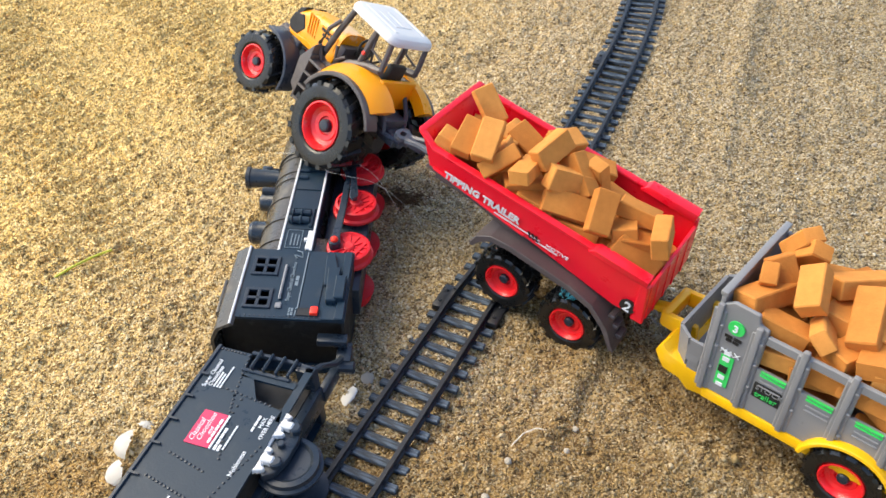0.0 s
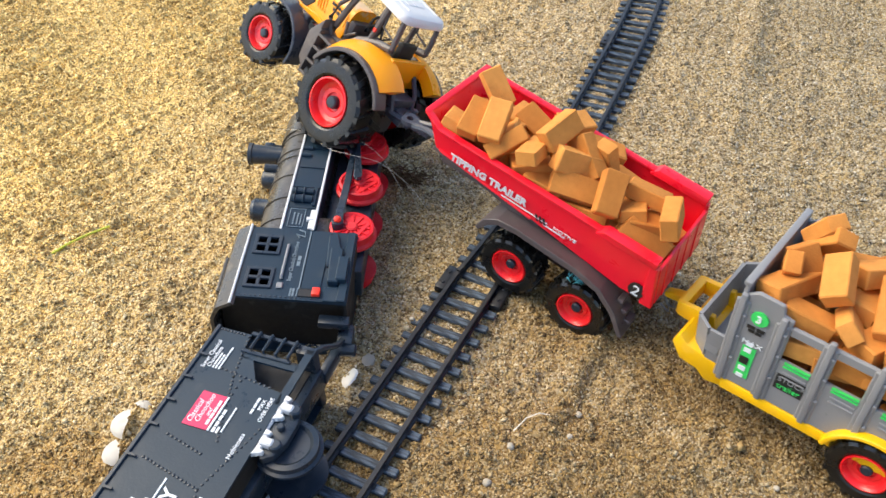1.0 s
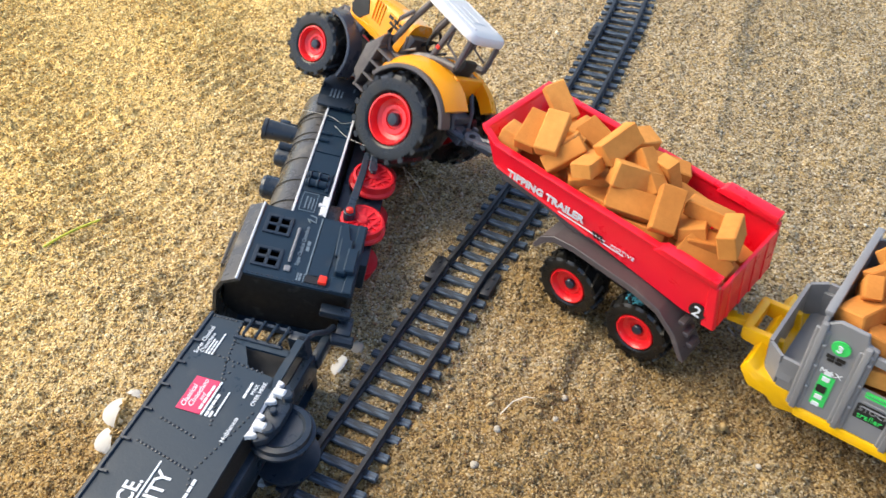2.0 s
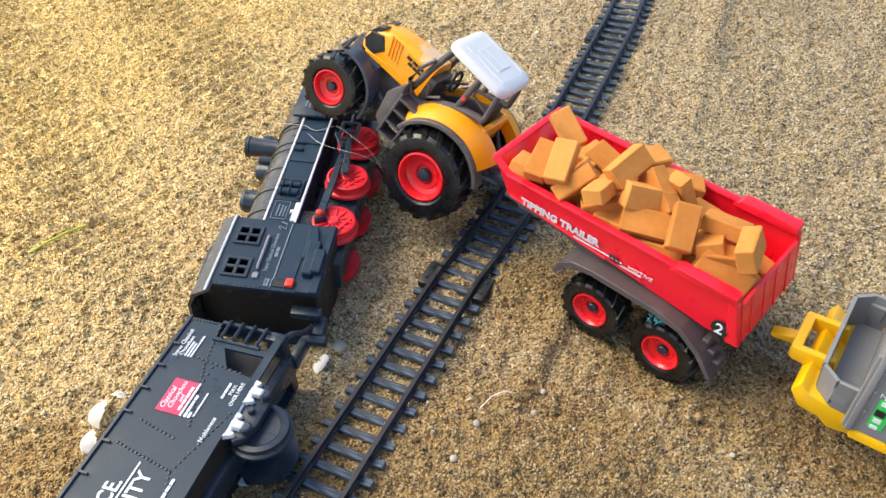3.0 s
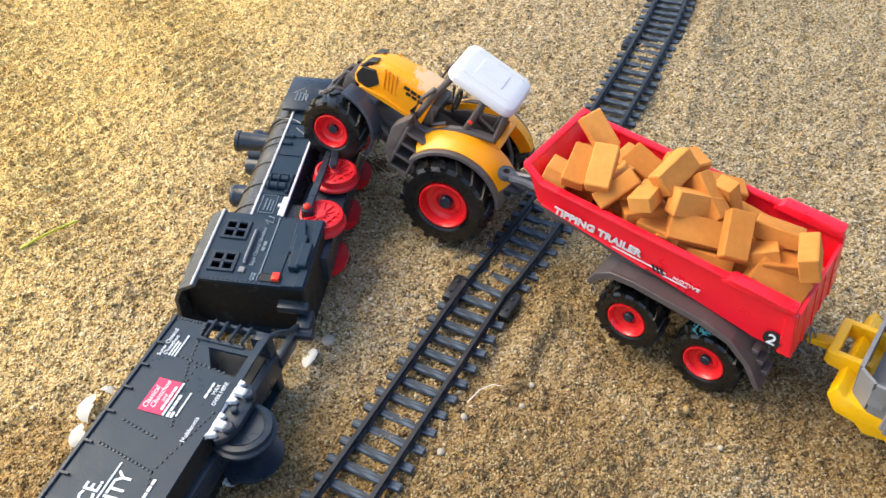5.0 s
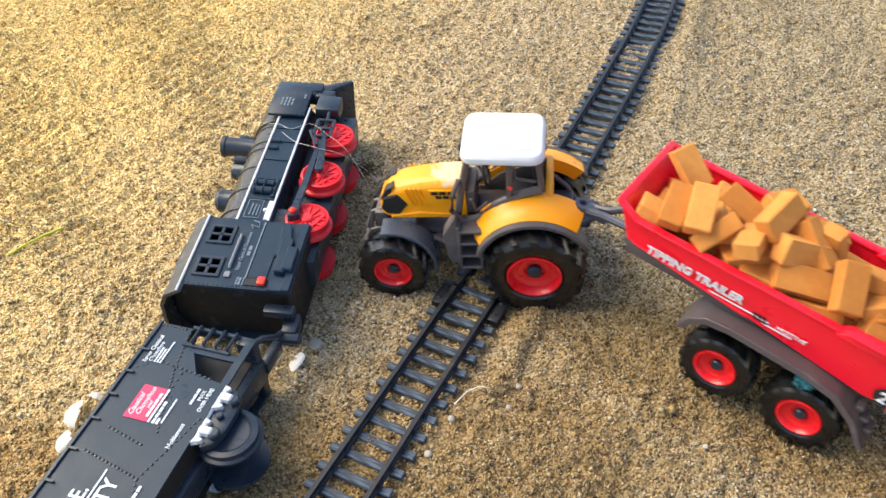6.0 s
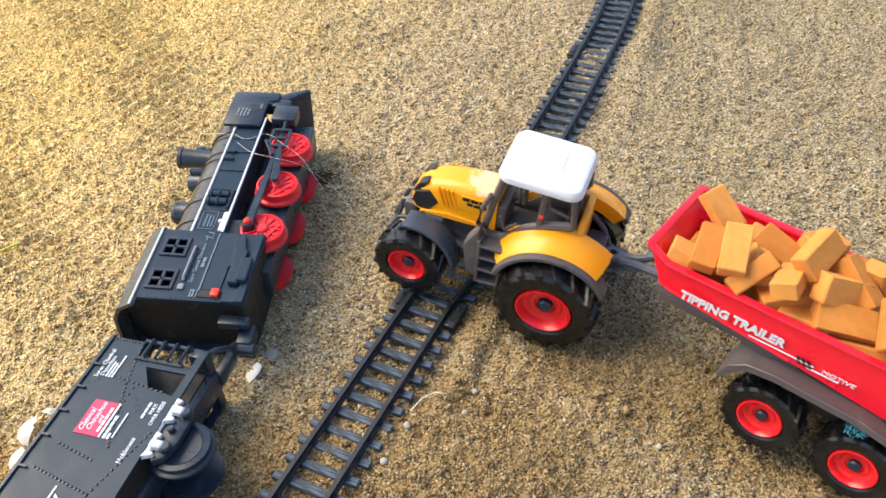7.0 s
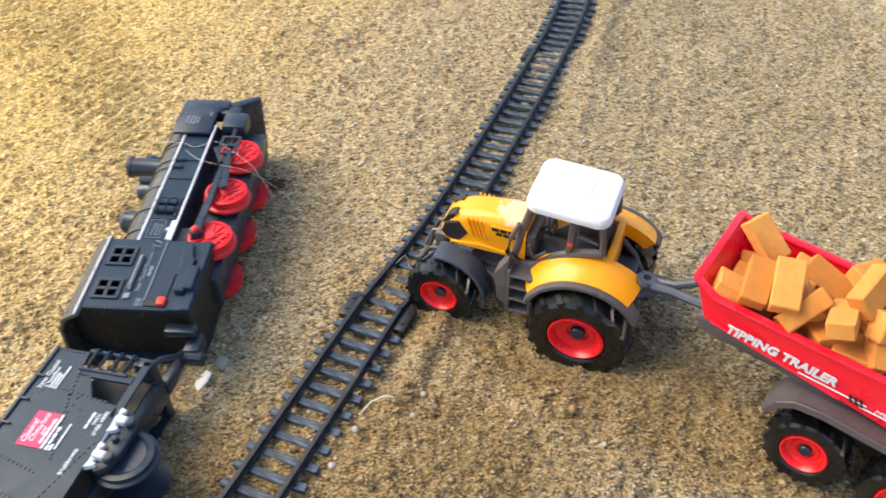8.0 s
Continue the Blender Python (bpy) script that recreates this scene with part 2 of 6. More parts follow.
def brick_material():
    m, t, p = shader("fired_clay", (0.6, 0.27, 0.09), 0.8, spec=0.25)
    co = t.nodes.new("ShaderNodeTexCoord")
    info = t.nodes.new("ShaderNodeObjectInfo")
    base = ramp(t, (0.0, (0.54, 0.205, 0.040)), (0.5, (0.65, 0.262, 0.054)), (1.0, (0.74, 0.335, 0.080)))
    t.links.new(info.outputs["Random"], base.inputs[0])
    n1 = node(t, "ShaderNodeTexNoise", Scale=160.0, Detail=5.0, Roughness=0.6)
    n2 = node(t, "ShaderNodeTexNoise", Scale=1300.0, Detail=3.0)
    v = node(t, "ShaderNodeTexVoronoi", Scale=420.0)
    for n in (n1, n2, v):
        t.links.new(co.outputs["Object"], n.inputs["Vector"])
    tone = ramp(t, (0.3, (0.82, 0.78, 0.74)), (0.7, (1.0, 1.0, 1.0)))
    t.links.new(n1.outputs[0], tone.inputs[0])
    mul = t.nodes.new("ShaderNodeMix")
    mul.data_type, mul.blend_type = "RGBA", "MULTIPLY"
    mul.inputs[0].default_value = 1.0
    t.links.new(base.outputs[0], mul.inputs[6])
    t.links.new(tone.outputs[0], mul.inputs[7])
    pits = ramp(t, (0.0, (0.45, 0.38, 0.33)), (0.10, (1, 1, 1)))
    t.links.new(v.outputs["Distance"], pits.inputs[0])
    mul2 = t.nodes.new("ShaderNodeMix")
    mul2.data_type, mul2.blend_type = "RGBA", "MULTIPLY"
    mul2.inputs[0].default_value = 0.5
    t.links.new(mul.outputs[2], mul2.inputs[6])
    t.links.new(pits.outputs[0], mul2.inputs[7])
    t.links.new(mul2.outputs[2], p.inputs["Base Color"])
    b = node(t, "ShaderNodeBump", Strength=0.5, Distance=0.0003)
    t.links.new(n2.outputs[0], b.inputs["Height"])
    t.links.new(b.outputs[0], p.inputs["Normal"])
    return m


def sleeper_material():
    """Black plastic moulded with wood grain along the sleeper, reflected sky painted in as blue."""
    m, t, p = shader("sleeper_plastic", (0.035, 0.045, 0.06), 0.5)
    co = t.nodes.new("ShaderNodeTexCoord")
    mp = t.nodes.new("ShaderNodeMapping")
    mp.inputs["Scale"].default_value = (1150, 110, 500)
    t.links.new(co.outputs["Object"], mp.inputs["Vector"])
    info = t.nodes.new("ShaderNodeObjectInfo")
    add = t.nodes.new("ShaderNodeVectorMath")
    t.links.new(mp.outputs[0], add.inputs[0])
    t.links.new(info.outputs["Location"], add.inputs[1])
    n = node(t, "ShaderNodeTexNoise", Scale=1.0, Detail=4.0)
    t.links.new(add.outputs[0], n.inputs["Vector"])
    c = ramp(t, (0.40, (0.014, 0.021, 0.032)), (0.62, (0.085, 0.122, 0.168)))
    t.links.new(n.outputs[0], c.inputs[0])
    t.links.new(c.outputs[0], p.inputs["Base Color"])
    b = node(t, "ShaderNodeBump", Strength=0.8, Distance=0.0006)
    t.links.new(n.outputs[0], b.inputs["Height"])
    t.links.new(b.outputs[0], p.inputs["Normal"])
    return m


SAND = sand_sheet_material()
GRAIN = grain_material()
BRICK = brick_material()
SLEEPER = sleeper_material()
RAIL = plastic("rail_plastic", (0.014, 0.016, 0.02), 0.38, dust=0.12)
# reflected sky is put into both blacks as a blue tint
LOCO = plastic("loco_black", (0.016, 0.026, 0.040), 0.28, dust=0.10)
LOCO_SIDE = plastic("loco_sky_black", (0.011, 0.027, 0.046), 0.34, dust=0.05, spec=0.36)
# paler, browner black: the sun's gleam painted in, with some dust
BOILER_GLEAM = plastic("boiler_gleam_black", (0.050, 0.046, 0.040), 0.24, wear=(0.34, 0.30, 0.24), dust=0.45)
DARK = plastic("inside_black", (0.010, 0.009, 0.008), 0.6, dust=0.2)
WHEEL_RED = plastic("wheel_red", (0.70, 0.012, 0.022), 0.38, dust=0.10)
RIM_RED = plastic("rim_red", (0.78, 0.010, 0.016), 0.28, dust=0.05, coat=0.3)
BODY_RED = plastic("trailer_red", (0.90, 0.008, 0.028), 0.30, wear=(0.9, 0.1, 0.10), dust=0.03, bump=0.05, coat=0.15)
TYRE = plastic("tyre_rubber", (0.006, 0.0064, 0.0068), 0.24, wear=(0.30, 0.24, 0.16), dust=0.07, bump=0.25)
ORANGE = plastic("tractor_orange", (0.95, 0.37, 0.002), 0.30, wear=(0.7, 0.4, 0.12), dust=0.08, coat=0.15)
WORN_AT, WORN_SIZE = (0.0410, 0.0, 0.0600), (0.0130, 0.0140, 0.0075)


def worn_orange():
    """The bonnet's orange, rubbed pale towards the cab."""
    m = plastic("worn_orange", (0.95, 0.37, 0.002), 0.30, wear=(0.7, 0.4, 0.12), dust=0.08, coat=0.15)
    t = m.node_tree
    p = t.nodes["Principled BSDF"]
    old = p.inputs["Base Color"].links[0].from_socket
    co = t.nodes.new("ShaderNodeTexCoord")
    mp = t.nodes.new("ShaderNodeMapping")
    mp.vector_type = "TEXTURE"
    mp.inputs["Location"].default_value = WORN_AT
    mp.inputs["Scale"].default_value = WORN_SIZE
    t.links.new(co.outputs["Object"], mp.inputs["Vector"])
    g = t.nodes.new("ShaderNodeTexGradient")
    g.gradient_type = "SPHERICAL"
    t.links.new(mp.outputs[0], g.inputs["Vector"])
    n = node(t, "ShaderNodeTexNoise", Scale=230.0, Detail=6.0, Roughness=0.7)
    t.links.new(co.outputs["Object"], n.inputs["Vector"])
    add = node(t, "ShaderNodeMath")
    t.links.new(g.outputs["Fac"], add.inputs[0])
    t.links.new(n.outputs[0], add.inputs[1])
    r = ramp(t, (0.80, (0, 0, 0)), (0.94, (0.70, 0.70, 0.70)))
    t.links.new(add.outputs[0], r.inputs[0])
    mix = t.nodes.new("ShaderNodeMix")
    mix.data_type = "RGBA"
    mix.inputs[7].default_value = (0.72, 0.62, 0.44, 1)
    t.links.new(r.outputs[0], mix.inputs[0])
    t.links.new(old, mix.inputs[6])
    t.links.new(mix.outputs[2], p.inputs["Base Color"])
    return m


WORN_ORANGE = worn_orange()
GREYBROWN = plastic("chassis_grey", (0.090, 0.078, 0.076), 0.36, dust=0.20)
MUDGUARD = plastic("mudguard_grey", (0.085, 0.070, 0.072), 0.34, dust=0.12)
WHITE = plastic("roof_white", (0.70, 0.71, 0.72), 0.42, wear=(0.6, 0.55, 0.45), dust=0.12)
GREY = plastic("stock_grey", (0.22, 0.225, 0.235), 0.36, dust=0.12)
YELLOW = plastic("chassis_yellow", (0.90, 0.50, 0.002), 0.32, dust=0.10, coat=0.2)
SILVER = plastic("worn_silver_edge", (0.62, 0.64, 0.66), 0.4, wear=(0.05, 0.05, 0.05), dust=0.5)
INK_WHITE = plastic("white_print", (0.72, 0.76, 0.80), 0.5, dust=0.1)
INK_PALE = plastic("pale_blue_print", (0.15, 0.20, 0.24), 0.5, dust=0.1)
INK_BLACK = plastic("black_print", (0.012, 0.012, 0.012), 0.5, dust=0.0)
INK_GREEN = plastic("green_print", (0.04, 0.62, 0.12), 0.45, dust=0.05)
INK_PINK = plastic("crimson_print", (0.62, 0.022, 0.10), 0.45, dust=0.05)
SWITCH = plastic("red_switch", (0.85, 0.035, 0.015), 0.35, dust=0.0)
SHELL = plastic("shell_white", (0.85, 0.83, 0.78), 0.5, dust=0.08)
STONE = plastic("pale_stone", (0.40, 0.36, 0.29), 0.7, dust=0.3, bump=0.5)
GRASS = plastic("green_straw", (0.50, 0.52, 0.05), 0.6, dust=0.2)
GUARD = plastic("guard_blue_grey", (0.055, 0.064, 0.085), 0.30, dust=0.15)
WIRE = plastic("dull_wire", (0.20, 0.19, 0.18), 0.35, dust=0.2)
THREAD = plastic("pale_thread", (0.78, 0.72, 0.60), 0.7, dust=0.2)
WEED = plastic("dry_brown_weed", (0.13, 0.070, 0.028), 0.8, dust=0.3)
TEAL = plastic("blue_fluff", (0.05, 0.28, 0.34), 0.9, dust=0.2)


# ---- building helpers ----
def link_mesh(name, mesh, mats, parent=None, m=None, label=""):
    ob = new(name, mesh)
    if not mesh.materials:
        for k in mats if isinstance(mats, (list, tuple)) else (mats,):
            mesh.materials.append(k)
    if parent is not None:
        ob.parent = parent
    if m is not None:
        ob.matrix_local = m
    if label:
        ob["label"] = label
    return ob


def mesh_of(name, bm, smooth=True, angle=27):
    bmesh.ops.recalc_face_normals(bm, faces=bm.faces)
    for f in bm.faces:
        f.smooth = smooth
    if smooth:
        for e_ in bm.edges:
            if len(e_.link_faces) == 2 and e_.calc_face_angle(0) > radians(angle):
                e_.smooth = False
    me = bpy.data.meshes.new(name)
    bm.to_mesh(me)
    bm.free()
    return me


def part(name, bm, material, parent, label="", m=None):
    return link_mesh(name, mesh_of(name, bm), material, parent, m, label)


def bevel(bm, geom_edges, w, seg=2):
    bmesh.ops.bevel(bm, geom=geom_edges, offset=w, segments=seg, profile=0.5, affect="EDGES", clamp_overlap=True)


def box(bm, x0, x1, y0, y1, z0, z1, b=0.0, m=None, seg=2):
    t = bmesh.new()
    bmesh.ops.create_cube(t, size=1.0)
    for v in t.verts:
        v.co = Vector((x0 + (v.co.x + 0.5) * (x1 - x0), y0 + (v.co.y + 0.5) * (y1 - y0), z0 + (v.co.z + 0.5) * (z1 - z0)))
    if b > 0:
        bevel(t, t.edges[:], b, seg)
    return join(bm, t, m)


def join(bm, t, m=None):
    if m is not None:
        bmesh.ops.transform(t, matrix=m, verts=t.verts)
    me = bpy.data.meshes.new("scratch")
    t.to_mesh(me)
    t.free()
    bm.from_mesh(me)
    bpy.data.meshes.remove(me)
    return bm


def prism(bm, outline, y0, y1, b=0.0, m=None, seg=2):
    """An outline in x and z, drawn out from y0 to y1."""
    t = bmesh.new()
    low = [t.verts.new((x, y0, z)) for x, z in outline]
    top = [t.verts.new((x, y1, z)) for x, z in outline]
    n = len(outline)
    t.faces.new(low)
    t.faces.new(top[::-1])
    for i in range(n):
        t.faces.new((low[i], top[i], top[(i + 1) % n], low[(i + 1) % n]))
    bmesh.ops.recalc_face_normals(t, faces=t.faces)
    if b > 0:
        bevel(t, t.edges[:], b, seg)
    return join(bm, t, m)


def lathe(bm, profile, seg=32, m=None):
    """Rings of (radius, height along the local y axis)."""
    t = bmesh.new()
    rings = []
    for r, h in profile:
        if r < 1e-7:
            rings.append([t.verts.new((0, h, 0))])
        else:
            rings.append([t.verts.new((r * math.cos(2 * math.pi * i / seg), h, r * math.sin(2 * math.pi * i / seg))) for i in range(seg)])
    for p, q in zip(rings, rings[1:]):
        for i in range(seg):
            j = (i + 1) % seg
            vs = []
            for v in (p[i % len(p)], p[j % len(p)], q[j % len(q)], q[i % len(q)]):
                if v not in vs:
                    vs.append(v)
            if len(vs) > 2:
                t.faces.new(vs)
    bmesh.ops.recalc_face_normals(t, faces=t.faces)
    return join(bm, t, m)


def rod(bm, p, q, r, seg=10, r2=None):
    """A round bar from p to q."""
    p, q = Vector(p), Vector(q)
    d = q - p
    turn = d.to_track_quat("Y", "Z").to_matrix().to_4x4()
    r2 = r if r2 is None else r2
    c = min(r, r2) * 0.25
    lathe(bm, [(0, 0), (r - c, 0), (r, c), (r2, d.length - c), (r2 - c, d.length), (0, d.length)], seg, Matrix.Translation(p) @ turn)
    return bm


def tube(bm, points, r, seg=8):
    """A bent round bar through the points."""
    pts = [Vector(p) for p in points]
    rings = []
    for i, p in enumerate(pts):
        d = (pts[min(i + 1, len(pts) - 1)] - pts[max(i - 1, 0)]).normalized()
        m = d.to_track_quat("Y", "Z").to_matrix()
        rings.append([bm.verts.new(p + m @ Vector((r * math.cos(2 * math.pi * k / seg), 0, r * math.sin(2 * math.pi * k / seg)))) for k in range(seg)])
    for a_, b_ in zip(rings, rings[1:]):
        for k in range(seg):
            bm.faces.new((a_[k], a_[(k + 1) % seg], b_[(k + 1) % seg], b_[k]))
    bm.faces.new(rings[0])
    bm.faces.new(rings[-1][::-1])
    return bm


def sweep(bm, profiles):
    """A skin through closed rings of points, capped at both ends."""
    rings = [[bm.verts.new(p) for p in ring] for ring in profiles]
    n = len(rings[0])
    for a_, b_ in zip(rings, rings[1:]):
        for k in range(n):
            bm.faces.new((a_[k], a_[(k + 1) % n], b_[(k + 1) % n], b_[k]))
    bm.faces.new(rings[0])
    bm.faces.new(rings[-1][::-1])
    return bm


def lettering(name, words, size, m, material, parent, depth=0.00015, squeeze=1.0, shear=0.0, bold=0.0):
    """Words in the built-in font, as a thin raised print; m places its left baseline, x along the words."""
    cu = bpy.data.curves.new(name, "FONT")
    cu.body, cu.size, cu.extrude, cu.shear, cu.offset = words, size, depth, shear, bold
    cu.resolution_u = 2
    tmp = bpy.data.objects.new("scratch", cu)
    me = bpy.data.meshes.new_from_object(tmp)
    bpy.data.objects.remove(tmp)
    bpy.data.curves.remove(cu)
    me.transform(Matrix.Diagonal((squeeze, 1, 1, 1)))
    return link_mesh(name, me, material, parent, m)


def bars(name, rows_, m, material, parent, depth=0.0002):
    """Unreadable print as thin bars: (x, y, length, height) in the plane of m."""
    bm = bmesh.new()
    for x, y, w, h in rows_:
        n = max(1, round(w / (h * 2.6)))
        step = w / n
        for i in range(n):
            box(bm, x + i * step, x + (i + 0.82) * step, y, y + h, -depth, depth)
    return part(name, bm, material, parent, m=m)


def thing(name, label, category, group=""):
    return tagged(new(name), label, category, group)


def on_left(x, y, z):
    """The plane of a toy's left side: words run from its front to its rear... seen from outside they run backwards along x."""
    return Matrix(((-1, 0, 0, x), (0, 0, 1, y), (0, 1, 0, z), (0, 0, 0, 1)))


def on_right(x, y, z, turn=0):
    """The plane of a toy's right side, words running forwards along x."""
    return Matrix(((1, 0, 0, x), (0, 0, -1, y), (0, 1, 0, z), (0, 0, 0, 1))) @ pose(0, 0, 0, 0, 0, turn)


# ---- sand ----
def smoothstep(a_, b_, x):
    t = np.clip((x - a_) / (b_ - a_), 0, 1)
    return t * t * (3 - 2 * t)


WAVES = [(random.uniform(0, 6.28), 2 * math.pi / random.uniform(0.018, 0.11), random.uniform(0, 6.28)) for _ in range(26)]
FINE = [(random.uniform(0, 6.28), 2 * math.pi / random.uniform(0.006, 0.013), random.uniform(0, 6.28)) for _ in range(30)]


def ridge(x, y, ax, ay, bx, by, width, height):
    """A soft bank (or a groove, if the height is negative) along a line."""
    dx, dy = bx - ax, by - ay
    s = np.clip(((x - ax) * dx + (y - ay) * dy) / (dx * dx + dy * dy), 0, 1)
    d2 = (x - ax - s * dx) ** 2 + (y - ay - s * dy) ** 2
    return height * np.exp(-d2 / (2 * width * width))


def sand_height(x, y):
    x, y = np.asarray(x, float), np.asarray(y, float)
    near = np.exp(-((x / 1.2) ** 2 + ((y - 0.45) / 1.2) ** 2) ** 2)
    z = np.zeros_like(x)
    for a_, k, f in WAVES:
        z += 0.00030 * np.sin(k * (x * math.cos(a_) + y * math.sin(a_)) + f)
    for a_, k, f in FINE:
        z += 0.00019 * np.sin(k * (x * math.cos(a_) + y * math.sin(a_)) + f)
    # tyre-printed ripples beyond the engine
    left = smoothstep(-0.06, -0.14, x) * smoothstep(0.34, 0.42, y) + 0.35 * smoothstep(0.5, 0.6, y) * smoothstep(0.1, -0.05, x)
    z += left * 0.0017 * np.sin(2 * math.pi / 0.0098 * (-0.72 * x + 0.69 * y) + 1.9 * np.sin(26 * x + 9 * y) + 1.2 * np.sin(60 * y + 35 * x)) * (0.55 + 0.45 * np.sin(41 * x + 23 * y))
    # banks pushed up beside the track, and furrows of the trailer's wheels
    z += ridge(x, y, 0.034, 0.268, 0.066, 0.318, 0.0042, 0.0042) + ridge(x, y, 0.205, 0.555, 0.265, 0.70, 0.006, 0.0045)
    z += ridge(x, y, 0.175, 0.48, 0.205, 0.555, 0.005, 0.0025)
    z += ridge(x, y, 0.085, 0.300, 0.26, 0.150, 0.006, -0.0028) + ridge(x, y, 0.11, 0.335, 0.30, 0.175, 0.006, -0.0028)
    z += ridge(x, y, 0.098, 0.315, 0.28, 0.165, 0.005, 0.0020) + ridge(x, y, 0.125, 0.350, 0.31, 0.19, 0.005, 0.0020)
    # the dug hollow beside the engine's front wheels
    z += 0.003 * np.exp(-(((x + 0.000) / 0.02) ** 2 + ((y - 0.47) / 0.012) ** 2)) - 0.003 * np.exp(-(((x - 0.01) / 0.03) ** 2 + ((y - 0.435) / 0.02) ** 2))
    return (z - 0.0006) * near


def build_sand():
    core_x = np.arange(-0.46, 0.561, 0.0026)
    core_y = np.arange(0.10, 0.941, 0.0026)
    out = np.array([0.02, 0.06, 0.15, 0.4, 1.0, 3.0, 9.0, 30.0, 90.0])
    xs = np.concatenate((core_x[0] - out[::-1], core_x, core_x[-1] + out))
    ys = np.concatenate((core_y[0] - out[::-1], core_y, core_y[-1] + out))
    gx, gy = np.meshgrid(xs, ys)
    gz = sand_height(gx, gy)
    verts = np.stack((gx, gy, gz), -1).reshape(-1, 3)
    nx, ny = len(xs), len(ys)
    i = (np.arange(ny - 1)[:, None] * nx + np.arange(nx - 1)[None]).ravel()
    faces = np.stack((i, i + 1, i + nx + 1, i + nx), -1)
    me = bpy.data.meshes.new("ground")
    me.from_pydata(verts.tolist(), [], faces.tolist())
    me.polygons.foreach_set("use_smooth", np.ones(len(faces), bool))
    ob = link_mesh("ground", me, SAND)
    tagged(ob, "coarse golden beach sand, rippled and scuffed by wheels", "sand", kind="structure")


def build_grains(name, count, size, x0, x1, y0, y1, label, seed, lift=0.15):
    """Loose grains, each a small uneven lump of eight faces, bedded in the sand."""
    rng = np.random.default_rng(seed)
    u = rng.random(count) ** 1.5
    cy = y0 + u * (y1 - y0)
    cx = x0 + rng.random(count) * (x1 - x0)
    s = size * np.exp(rng.normal(0, 0.32, count))
    base = np.array([(1, 0, 0), (-1, 0, 0), (0, 1, 0), (0, -1, 0), (0, 0, 1), (0, 0, -1)], float)
    tri = np.array([(0, 2, 4), (2, 1, 4), (1, 3, 4), (3, 0, 4), (2, 0, 5), (1, 2, 5), (3, 1, 5), (0, 3, 5)])
    v = base[None] * (1 + rng.normal(0, 0.28, (count, 6, 3))) + rng.normal(0, 0.22, (count, 6, 3))
    ang = rng.random(count) * 6.283
    c, s_ = np.cos(ang)[:, None], np.sin(ang)[:, None]
    tilt = rng.normal(0, 0.5, count)[:, None]
    x, y, z = v[..., 0], v[..., 1], v[..., 2] * 0.8
    y, z = y * np.cos(tilt) - z * np.sin(tilt), y * np.sin(tilt) + z * np.cos(tilt)
    v = np.stack((x * c - y * s_, x * s_ + y * c, z), -1) * s[:, None, None]
    v += np.stack((cx, cy, sand_height(cx, cy) + s * lift), -1)[:, None]
    f = tri[None] + (np.arange(count) * 6)[:, None, None]
    me = bpy.data.meshes.new(name)
    me.vertices.add(count * 6)
    me.vertices.foreach_set("co", v.astype(np.float32).ravel())
    me.loops.add(count * 24)
    me.loops.foreach_set("vertex_index", f.astype(np.int32).ravel())
    me.polygons.add(count * 8)
    me.polygons.foreach_set("loop_start", np.arange(0, count * 24, 3, dtype=np.int32))
    me.update(calc_edges=True)
    ob = link_mesh(name, me, GRAIN)
    tagged(ob, label, "sand", kind="stuff")


build_sand()
build_grains("sand_grains", 280000, 0.00058, -0.36, 0.40, 0.17, 0.86, "loose coarse sand grains of tan, grey and brown", 4)
build_grains("small_gravel", 3200, 0.0009, -0.36, 0.40, 0.17, 0.80, "small gravel bits strewn among the sand", 9)


# ---- railway track ----
SLEEPER_PITCH, GAUGE_HALF = 0.0099, 0.0108


def sleeper_mesh():
    bm = bmesh.new()
    box(bm, -0.0020, 0.0020, -0.0178, 0.0178, 0, 0.0024, 0.0004, seg=1)
    return mesh_of("sleeper", bm)


def chair_mesh():
    bm = bmesh.new()
    for s in (-1, 1):
        box(bm, -0.0014, 0.0014, s * GAUGE_HALF - 0.0022, s * GAUGE_HALF + 0.0022, 0.0022, 0.0034, 0.0003, seg=1)
    return mesh_of("chair", bm)


SLEEPER_MESH, CHAIR_MESH = sleeper_mesh(), chair_mesh()


def centre_line(start, heading, length, step=0.0033):
    """Points (x, y, heading) along the middle of the track, heading(s) in degrees."""
    pts, x, y, s = [], start[0], start[1], 0.0
    while s <= length + 1e-9:
        h = radians(heading(s))
        pts.append((x, y, h))
        x, y, s = x + step * math.cos(h), y + step * math.sin(h), s + step
    return pts


